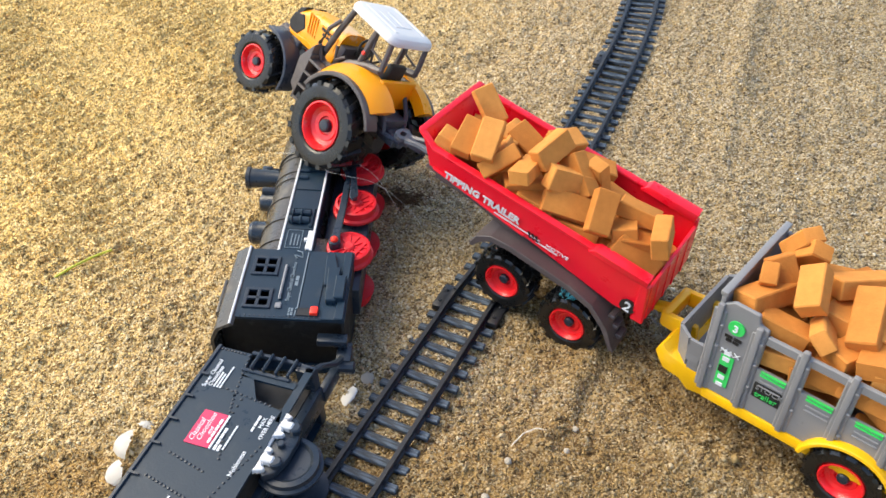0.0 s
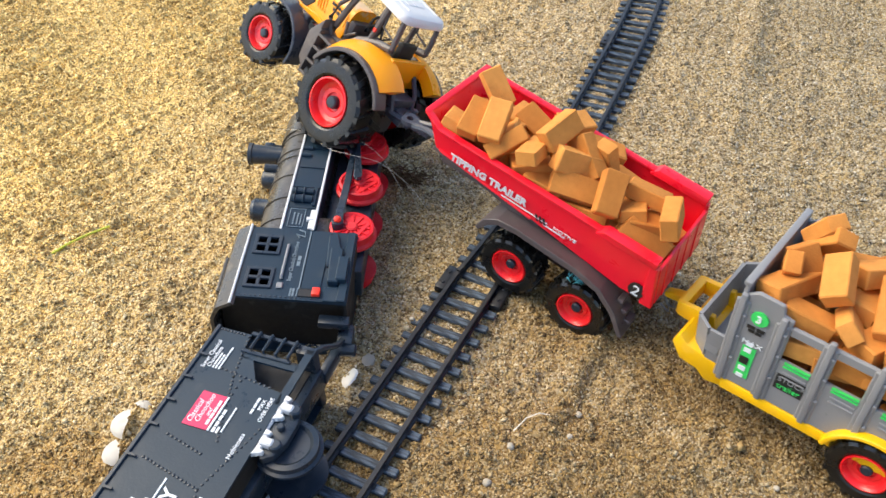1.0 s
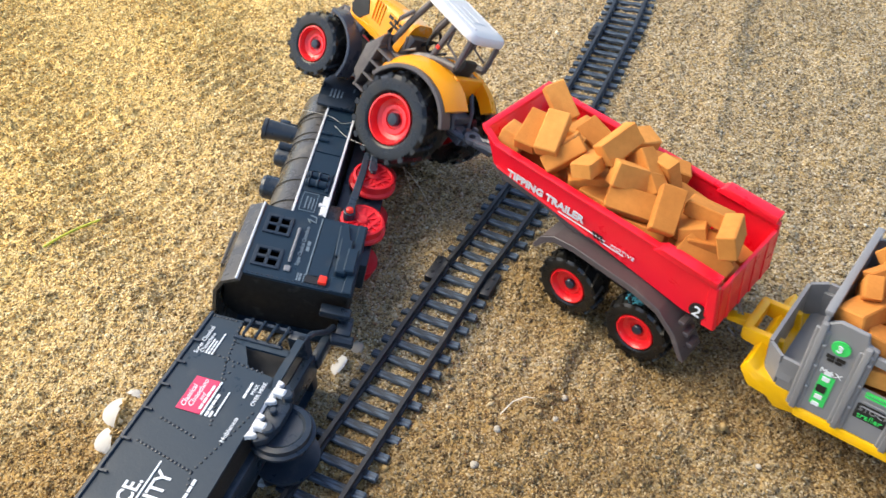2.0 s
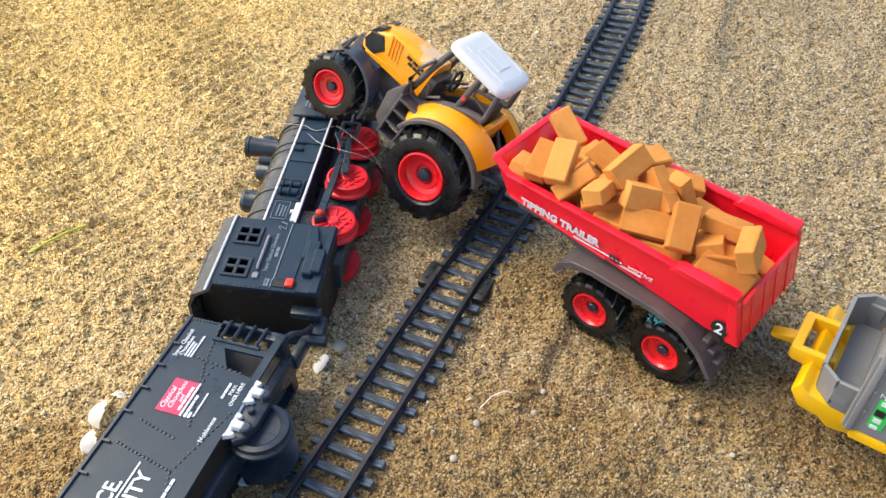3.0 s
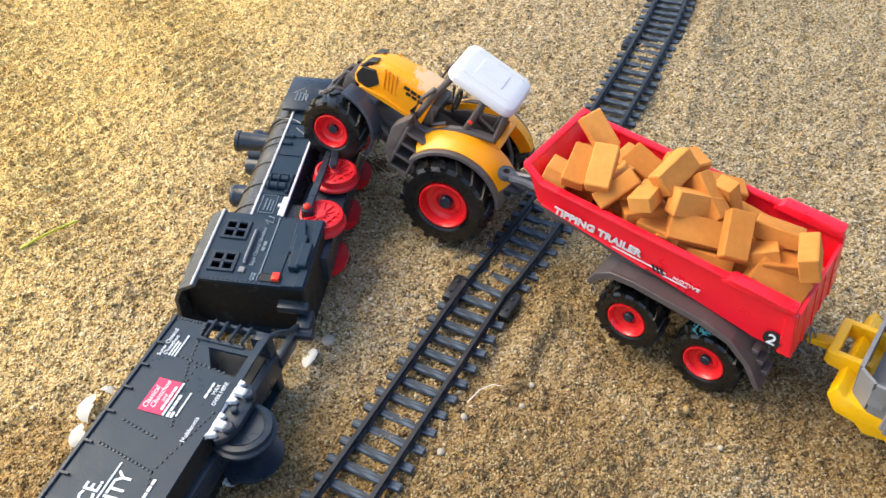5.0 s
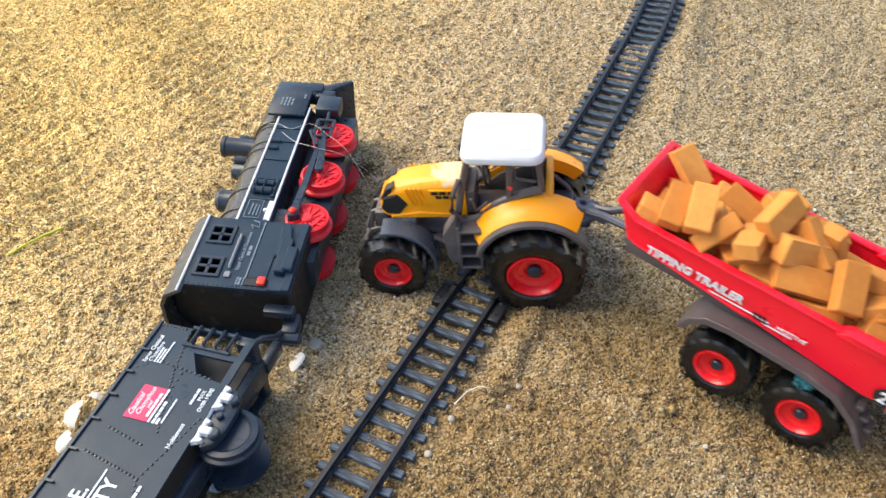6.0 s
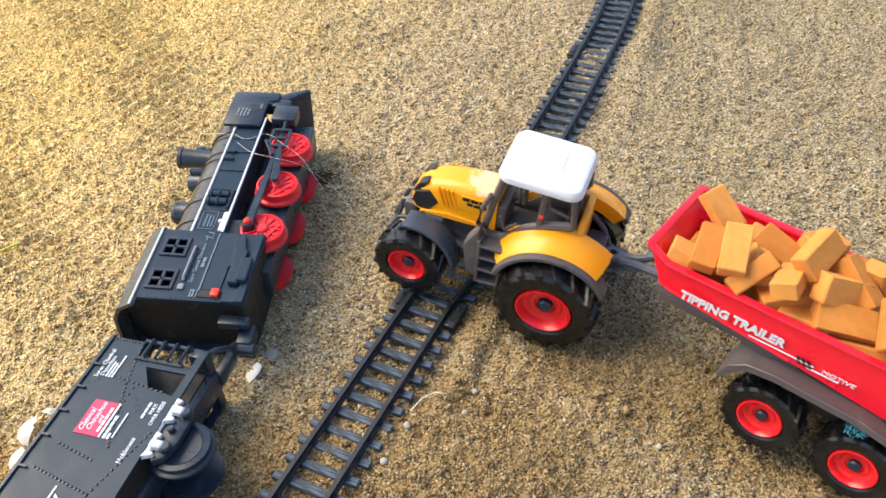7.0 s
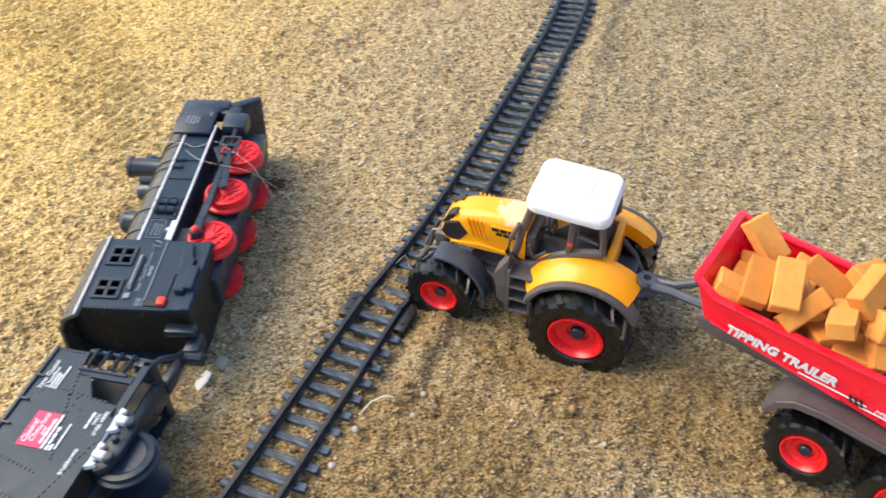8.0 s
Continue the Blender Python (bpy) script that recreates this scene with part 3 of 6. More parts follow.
def track_length(label, start, heading, length, clamps=()):
    ob = thing("track_section", label, "track", "lengths of toy track")
    pts = centre_line(start, heading, length)
    for side in (-1, 1):
        bm = bmesh.new()
        outline = ((-0.0016, 0.0022), (-0.0016, 0.0030), (-0.0005, 0.0034), (-0.0005, 0.0050), (-0.0010, 0.0054), (-0.0010, 0.0064),
                   (0.0010, 0.0064), (0.0010, 0.0054), (0.0005, 0.0050), (0.0005, 0.0034), (0.0016, 0.0030), (0.0016, 0.0022))
        rings = []
        for x, y, h in pts:
            nx, ny = -math.sin(h), math.cos(h)
            rings.append([(x + nx * (side * GAUGE_HALF + o), y + ny * (side * GAUGE_HALF + o), z) for o, z in outline])
        sweep(bm, rings)
        part("rail", bm, RAIL, ob)
    for x, y, h in pts[1::3]:
        m = pose(x, y, 0, random.uniform(-1, 1), random.uniform(-1, 1), math.degrees(h))
        s = link_mesh("sleeper", SLEEPER_MESH, SLEEPER, ob, m)
        link_mesh("chair", CHAIR_MESH, RAIL, s)
    for x, y, h, side in clamps:
        bm = bmesh.new()
        box(bm, -0.0085, 0.0085, -0.0028, 0.0028, 0.0004, 0.0042, 0.0006)
        for d in (-0.004, 0.004):
            rod(bm, (d, 0, 0.004), (d, 0, 0.0049), 0.0011)
        part("joint_clip", bm, RAIL, ob, m=pose(x, y, 0, 0, 0, h) @ pose(0, side * 0.0152, 0))
    return ob


def bent(s):
    if s < 0.10:
        return -4 + 7.0 * s / 0.10
    return 3 + 2 * (s - 0.10) / 0.17


track_low = track_length("black plastic track with wood-grained sleepers lying on sand", (-0.1683, 0), lambda s: 0.0, 0.1683,
                         clamps=((-0.004, 0, 0, 1), (-0.004, 0, 0, -1)))
track_up = track_length("black plastic track bending away, half bedded in sand", (0, 0), bent, 0.2673)
end = centre_line((0, 0), bent, 0.2673)[-1]
track_far = track_length("far length of black plastic track curving off", (end[0], end[1]), lambda s: 5 + 60 * s, 0.30,
                         clamps=((end[0], end[1], math.degrees(end[2]), 1),))


# ---- wheels of the farm toys ----
def tyre_mesh(name, r, w, rim, lugs):
    """A farm tyre: its tread of slanting lugs, its shoulders and the bead round the rim. The axle is local y, outside is +y."""
    bm = bmesh.new()
    h = w / 2
    lathe(bm, [(rim, -h * 0.80), (rim * 1.08, -h * 0.98), (r * 0.86, -h), (r * 0.93, -h * 0.86), (r * 0.945, -h * 0.4), (r * 0.945, h * 0.4), (r * 0.93, h * 0.86),
               (r * 0.86, h), (r * 0.80, h * 1.02), (rim * 1.14, h * 0.99), (rim * 1.06, h * 0.92), (rim, h * 0.70), (rim, -h * 0.80)], 44)
    for i in range(lugs):
        for s in (-1, 1):
            a_ = 360 * (i + (0.5 if s > 0 else 0)) / lugs
            t = bmesh.new()
            bmesh.ops.create_cube(t, size=1.0)
            for v in t.verts:
                x, y, z = v.co
                top = z > 0
                out = y > 0
                v.co = Vector((x * r * (0.115 if top else 0.15) + (0.0 if out else r * 0.20), s * (h * (1.0 if out else 0.02)), r * (0.995 if top and not out else 0.97 if top else 0.90)))
                if out:
                    v.co.z -= r * 0.012
            join(bm, t, pose(0, 0, 0, 0, a_, 0))
            # the lug's shoulder, running down the side wall
            t = bmesh.new()
            box(t, -r * 0.050, r * 0.050, h * 0.86, h * 1.015, r * 0.85, r * 0.955)
            if s > 0:
                join(bm, t, pose(0, 0, 0, 0, a_, 0))
            else:
                t.free()
    return mesh_of(name, bm)


def rim_mesh(name, rim, w):
    bm = bmesh.new()
    h = w / 2
    lathe(bm, [(0, -h * 0.6), (rim, -h * 0.7), (rim * 1.01, h * 0.80), (rim * 1.0, h * 0.94), (rim * 0.93, h * 0.96), (rim * 0.86, h * 0.82), (rim * 0.80, h * 0.55),
               (rim * 0.62, h * 0.46), (rim * 0.58, h * 0.52), (rim * 0.40, h * 0.50), (rim * 0.36, h * 0.40), (0, h * 0.40)], 40)
    return mesh_of(name, bm)


def cap_mesh(name, rim, w):
    bm = bmesh.new()
    h = w / 2
    lathe(bm, [(rim * 0.27, h * 0.30), (rim * 0.27, h * 0.62), (rim * 0.22, h * 0.70), (rim * 0.10, h * 0.72), (0, h * 0.72)], 16)
    return mesh_of(name, bm)


def wheel_kind(r, w, rim, lugs):
    return (r, rim_mesh("wheel", rim, w), tyre_mesh("tyre", r, w, rim, lugs), cap_mesh("hub_cap", rim, w))


BIG, SMALL, CART = wheel_kind(0.0245, 0.021, 0.0132, 16), wheel_kind(0.0180, 0.015, 0.0096, 14), wheel_kind(0.0166, 0.0135, 0.0092, 15)
ROLLING = []   # (thing, wheel, centre, radius, side)


def wheel(parent, kind, x, y, z):
    """Hung so that its outer face looks away from the middle of the toy."""
    r, rim_me, tyre_me, cap_me = kind
    side = 1 if y > 0 else -1
    w = link_mesh("wheel", rim_me, RIM_RED, parent, pose(x, y, z, 0, 0, 0 if side > 0 else 180), "bright red plastic rim")
    link_mesh("tyre", tyre_me, TYRE, w, label="black rubber tyre with slanting lugs")
    link_mesh("hub_cap", cap_me, LOCO, w)
    ROLLING.append((parent, w, (x, y, z), r, side))
    return w


def arch(bm, cx, cz, r0, r1, a0, a1, y0, y1, n=18, b=0.0, m=None):
    """A mudguard: a bent band round (cx, cz) between two radii and two angles (degrees, 0 ahead, 90 up)."""
    out = []
    for i in range(n + 1):
        a_ = radians(a0 + (a1 - a0) * i / n)
        out.append((cx + r1 * math.cos(a_), cz + r1 * math.sin(a_)))
    for i in range(n, -1, -1):
        a_ = radians(a0 + (a1 - a0) * i / n)
        out.append((cx + r0 * math.cos(a_), cz + r0 * math.sin(a_)))
    return prism(bm, out, y0, y1, b, m, 1)


# ---- tractor ----
def rounded(x, hw, z0, z1, r, n=4):
    """A ring in the plane of one x: half width hw, from z0 to z1, with rounded upper corners."""
    pts = [(x, -hw, z0), (x, hw, z0)]
    for i in range(n + 1):
        a_ = radians(90 * i / n)
        pts.append((x, hw - r + r * math.cos(a_), z1 - r + r * math.sin(a_)))
    for i in range(n + 1):
        a_ = radians(90 + 90 * i / n)
        pts.append((x, -hw + r + r * math.cos(a_), z1 - r + r * math.sin(a_)))
    return pts


def build_tractor():
    ob = thing("toy_tractor", "orange toy farm tractor with white roof and red rims", "toy tractor")
    bm = bmesh.new()
    box(bm, -0.014, 0.078, -0.0075, 0.0075, 0.015, 0.030, 0.002)
    box(bm, 0.008, 0.034, -0.016, 0.016, 0.026, 0.036, 0.002)
    rod(bm, (0, -0.024, 0.0243), (0, 0.024, 0.0243), 0.004)
    rod(bm, (0.0703, -0.021, 0.0183), (0.0703, 0.021, 0.0183), 0.003)
    box(bm, 0.034, 0.060, -0.011, 0.011, 0.018, 0.027, 0.002)
    for s in (-1, 1):
        tube(bm, [(0.060, s * 0.009, 0.030), (0.045, s * 0.0125, 0.026), (0.036, s * 0.012, 0.022)], 0.0014)
    part("chassis", bm, GREYBROWN, ob, "dark grey plastic chassis")
    bm = bmesh.new()
    sweep(bm, [rounded(0.033, 0.0098, 0.0400, 0.0622, 0.0056), rounded(0.044, 0.0096, 0.0398, 0.0618, 0.0056), rounded(0.055, 0.0093, 0.0394, 0.0604, 0.0054),
               rounded(0.064, 0.0089, 0.0390, 0.0584, 0.0050), rounded(0.0705, 0.0083, 0.0390, 0.0556, 0.0046), rounded(0.0745, 0.0074, 0.0400, 0.0516, 0.0038),
               rounded(0.0762, 0.0060, 0.0415, 0.0478, 0.0025)])
    for s in (-1, 1):
        for i in range(4):
            prism(bm, [(0.0585 - i * 0.0022, 0.0470), (0.0594 - i * 0.0022, 0.0470), (0.0625 - i * 0.0022, 0.0575), (0.0616 - i * 0.0022, 0.0575)], s * 0.0085, s * 0.0099)
        prism(bm, [(0.071, 0.0395), (0.037, 0.0405), (0.037, 0.0422), (0.056, 0.0432), (0.070, 0.0412)], s * 0.0082, s * 0.0104, 0.0003, seg=1)
    part("bonnet", bm, WORN_ORANGE, ob, "glossy orange bonnet with slanted slots")
    for s in (-1, 1):
        bm = bmesh.new()
        prism(bm, [(0.0752, 0.0450), (0.0735, 0.0510), (0.0665, 0.0535), (0.0618, 0.0475), (0.0665, 0.0410), (0.0725, 0.0415)], s * 0.0060, s * 0.0094, 0.0003, seg=1)
        part("headlight_panel", bm, INK_BLACK, ob, "black six-sided lamp panel")
        bm = bmesh.new()
        prism(bm, [(0.0757, 0.0488), (0.0722, 0.0552), (0.0680, 0.0576), (0.0700, 0.0520)], s * 0.0026, s * 0.0078, 0.0003, seg=1)
        part("nose_grille", bm, INK_BLACK, ob)
        bm = bmesh.new()
        prism(bm, [(0.0525, 0.0490), (0.0355, 0.0490), (0.0355, 0.0570), (0.0505, 0.0570)], s * 0.0090, s * 0.0101)
        part("side_panel", bm, WORN_ORANGE, ob)
        plane = on_left(0.0505, 0.0102, 0.0) if s > 0 else on_right(0.0365, -0.0102, 0.0)
        bars("brand_strip", [(0.0010, 0.0546, 0.0122, 0.0017), (0.0032, 0.0522, 0.0105, 0.0016)], plane, INK_BLACK, ob)
    bm = bmesh.new()
    box(bm, 0.0285, 0.0335, -0.0095, 0.0095, 0.0420, 0.0560, 0.0012)
    part("dashboard", bm, GREYBROWN, ob)
    # cab
    for s in (-1, 1):
        y = s * 0.0148
        bm = bmesh.new()
        tube(bm, [(0.0352, y, 0.040), (0.0362, y, 0.049), (0.0340, y, 0.062), (0.0300, y * 0.97, 0.0790)], 0.0018)
        part("front_pillar", bm, GREYBROWN, ob)
        bm = bmesh.new()
        tube(bm, [(0.0116, y, 0.0565), (0.0112, y, 0.066), (0.0108, y * 0.97, 0.0790)], 0.0017)
        part("door_pillar", bm, GREYBROWN, ob)
        bm = bmesh.new()
        tube(bm, [(-0.0035, y, 0.0620), (-0.0030, y, 0.069), (-0.0015, y * 0.97, 0.0795)], 0.0016)
        part("rear_pillar", bm, GREYBROWN, ob)
        bm = bmesh.new()
        tube(bm, [(0.0362, y, 0.0440), (0.0330, y, 0.0428), (0.0275, y, 0.0438), (0.0225, y, 0.0475), (0.0180, y, 0.0530), (0.0116, y, 0.0568), (0.0040, y, 0.0600), (-0.0035, y, 0.0622)], 0.0021)
        part("cab_sill", bm, GREYBROWN, ob)
        bm = bmesh.new()
        tube(bm, [(0.0300, y, 0.0560), (0.0275, y, 0.0490), (0.0215, y, 0.0545)], 0.0009)
        tube(bm, [(0.0345, s * 0.0165, 0.044), (0.0390, s * 0.0185, 0.052), (0.0375, s * 0.0185, 0.062), (0.0345, s * 0.0160, 0.069)], 0.0012)
        part("grab_rail", bm, GREYBROWN, ob)
        bm = bmesh.new()
        tube(bm, [(0.0102, s * 0.0135, 0.0785), (0.0085, s * 0.0140, 0.068), (-0.0010, s * 0.0140, 0.0660)], 0.0007)
        part("window_strut", bm, GREYBROWN, ob)
    bm = bmesh.new()
    box(bm, -0.008, 0.034, -0.0145, 0.0145, 0.034, 0.0400, 0.0008)
    part("cab_floor", bm, GREYBROWN, ob)
    bm = bmesh.new()
    box(bm, -0.0085, -0.0050, -0.0145, 0.0145, 0.0420, 0.0590, 0.0010)
    part("rear_panel", bm, ORANGE, ob)
    bm = bmesh.new()
    box(bm, 0.000, 0.013, -0.0065, 0.0065, 0.044, 0.051, 0.0018)
    box(bm, -0.0035, 0.001, -0.0065, 0.0065, 0.049, 0.066, 0.0018)
    box(bm, 0.001, 0.011, -0.0085, 0.0085, 0.0395, 0.046, 0.001)
    part("seat", bm, INK_BLACK, ob, "black moulded driver's seat")
    bm = bmesh.new()
    ring = [(0.0235 + 0.0012 * math.cos(a_), 0.0055 * math.sin(a_), 0.0590 + 0.0055 * math.cos(a_)) for a_ in np.linspace(0, 2 * math.pi, 21)]
    tube(bm, ring, 0.0008, 6)
    rod(bm, (0.0235, 0, 0.0590), (0.030, 0, 0.052), 0.0011)
    rod(bm, (0.0235, -0.005, 0.0590), (0.0235, 0.005, 0.0590), 0.0007, 6)
    part("steering_wheel", bm, INK_BLACK, ob)
    bm = bmesh.new()
    box(bm, 0.0100, 0.0122, 0.0150, 0.0168, 0.0630, 0.0652, 0.0004, seg=1)
    part("indicator", bm, SWITCH, ob, "small red lamp")
    bm = bmesh.new()
    rings = []
    for z, inset in ((0.0752, 0.0012), (0.0756, 0.0003), (0.0768, 0.0), (0.0786, 0.0004), (0.0798, 0.0014), (0.0805, 0.0032), (0.0807, 0.0060)):
        ring = []
        for cx, cy, a0 in ((0.0335, 0.0178, 0), (-0.0050, 0.0178, 90), (-0.0050, -0.0178, 180), (0.0335, -0.0178, 270)):
            r = 0.0062
            ox, oy = cx - math.copysign(r, cx - 0.0142), cy - math.copysign(r, cy)
            for k in range(6):
                a_ = radians(a0 + 18 * k)
                ring.append((ox + (r - inset) * math.cos(a_), oy + (r - inset) * math.sin(a_), z))
        rings.append(ring)
    sweep(bm, rings)
    lean = Matrix(((1, 0, 0, 0), (0, 1, 0, 0), (0.03, 0, 1, 0.0030 - 0.03 * 0.0142), (0, 0, 0, 1)))
    bmesh.ops.transform(bm, matrix=lean, verts=bm.verts)
    part("roof", bm, WHITE, ob, "white plastic cab roof with rounded corners")
    for x0, x1, y0, y1, top in ((0.001, 0.0275, -0.0125, -0.0111, 0.0812), (0.001, 0.0275, 0.0111, 0.0125, 0.0812), (0.0075, 0.0215, -0.0006, 0.0006, 0.0813), (0.0070, 0.0225, -0.0068, 0.0068, 0.0810)):
        bm = bmesh.new()
        box(bm, x0, x1, y0, y1, 0.0800, top, 0.0003, seg=1)
        bmesh.ops.transform(bm, matrix=lean, verts=bm.verts)
        part("roof_ridge", bm, WHITE, ob)
    for s in (-1, 1):
        bm = bmesh.new()
        arch(bm, 0, 0.0243, 0.0266, 0.0290, 18, 150, *sorted((s * 0.0215, s * 0.0300)), n=22, b=0.0004)
        part("mudguard_lip", bm, GREYBROWN, ob)
        bm = bmesh.new()
        a0, a1 = 27, 132
        rings = []
        for i in range(15):
            a_ = radians(a0 + (a1 - a0) * i / 14)
            ca, sa = math.cos(a_), math.sin(a_)
            k = 0.90 + 0.10 * math.sin(math.pi * min(1.0, i / 9))  if i < 5 else 1.0
            rings.append([(r * ca, s * y, 0.0243 + r * sa) for y, r in
                          ((0.0125, 0.0275), (0.0125, 0.0290 + 0.0055 * k), (0.0180, 0.0290 + 0.0050 * k), (0.0235, 0.0290 + 0.0028 * k), (0.0268, 0.0294), (0.0268, 0.0275))])
        sweep(bm, rings)
        part("rear_mudguard", bm, ORANGE, ob, "bulging orange mudguard over the big wheel")
        bm = bmesh.new()
        prism(bm, [(0.0235, 0.030), (0.0350, 0.036), (0.0350, 0.0425), (0.0260, 0.0425), (0.0180, 0.050), (0, 0.058), (-0.0060, 0.058), (-0.0060, 0.030)], *sorted((s * 0.0110, s * 0.0135)), 0.0008)
        part("cab_side", bm, GREYBROWN, ob)
        bm = bmesh.new()
        box(bm, 0.0240, 0.0360, *sorted((s * 0.0135, s * 0.0160)), 0.0395, 0.0440, 0.0006)
        part("door_step", bm, ORANGE, ob)
        bm = bmesh.new()
        arch(bm, 0.0703, 0.0183, 0.0202, 0.0222, 78, 194, *sorted((s * 0.0110, s * 0.0228)), n=16, b=0.0004)
        box(bm, 0.058, 0.068, *sorted((s * 0.0085, s * 0.0125)), 0.034, 0.040, 0.001)
        part("front_mudguard", bm, GUARD, ob, "dark grey front mudguard")
        bm = bmesh.new()
        y0, y1 = sorted((s * 0.0150, s * 0.0245))
        box(bm, 0.0245, 0.0263, y0, y1, 0.018, 0.044, 0.0006)
        box(bm, 0.0352, 0.0370, y0, y1, 0.018, 0.046, 0.0006)
        for z in (0.0185, 0.0265, 0.0345, 0.042):
            box(bm, 0.0250, 0.0365, y0, y1, z, z + 0.0016, 0.0004, seg=1)
        prism(bm, [(0.0365, 0.020), (0.0420, 0.024), (0.0440, 0.040), (0.0370, 0.052), (0.0365, 0.046)], *sorted((s * 0.0150, s * 0.0235)), 0.001)
        part("step", bm, GREYBROWN, ob, "grey plastic cab steps")
        wheel(ob, BIG, 0, s * 0.0250, 0.0243)
        wheel(ob, SMALL, 0.0703, s * 0.0205, 0.0183)
    bm = bmesh.new()
    for s in (-1, 1):
        tube(bm, [(0.076, s * 0.0065, 0.030), (0.0825, s * 0.0072, 0.0290), (0.0862, s * 0.0070, 0.0225), (0.0885, s * 0.0078, 0.0205)], 0.0013)
        tube(bm, [(0.0765, s * 0.0035, 0.040), (0.0815, s * 0.0040, 0.0385), (0.0850, s * 0.0065, 0.0300)], 0.0011)
        tube(bm, [(0.0815, s * 0.0040, 0.0385), (0.0830, s * 0.0072, 0.0290)], 0.0009)
    rod(bm, (0.0860, -0.011, 0.0235), (0.0860, 0.011, 0.0235), 0.0014)
    box(bm, 0.073, 0.080, -0.007, 0.007, 0.024, 0.040, 0.0012)
    part("front_linkage", bm, GREYBROWN, ob, "grey front linkage arms")
    bm = bmesh.new()
    for s in (-1, 1):
        tube(bm, [(-0.010, s * 0.0085, 0.034), (-0.020, s * 0.0080, 0.0340), (-0.0285, s * 0.0035, 0.0345)], 0.0017)
        tube(bm, [(-0.008, s * 0.0100, 0.050), (-0.0150, s * 0.0095, 0.043), (-0.020, s * 0.0080, 0.034)], 0.0013)
    box(bm, -0.0265, -0.004, -0.0055, 0.0055, 0.0290, 0.0360, 0.001)
    box(bm, -0.018, -0.004, -0.0100, 0.0100, 0.0360, 0.0410, 0.001)
    lathe(bm, [(0, -0.0025), (0.0045, -0.0025), (0.005, 0), (0.0045, 0.0025), (0, 0.0025)], 16, pose(-0.0270, 0, 0.0360, 90))
    rod(bm, (-0.0270, 0, 0.030), (-0.0270, 0, 0.0420), 0.0018)
    part("hitch", bm, GUARD, ob, "grey tow hitch with a pin")
    return ob


tractor = build_tractor()


# ---- red tipping trailer ----
def flare(bm):
    """The body's walls lean outwards to a rim that falls away behind the front corners."""
    for v in bm.verts:
        if v.co.z > 0.053:
            b = min(1.0, max(0.0, (0.083 - v.co.x) / 0.010))
            v.co.z = 0.053 + (v.co.z - 0.053) * (1 - 0.19 * b)
            v.co.y *= 1 + 7.5 * b * (v.co.z - 0.053)


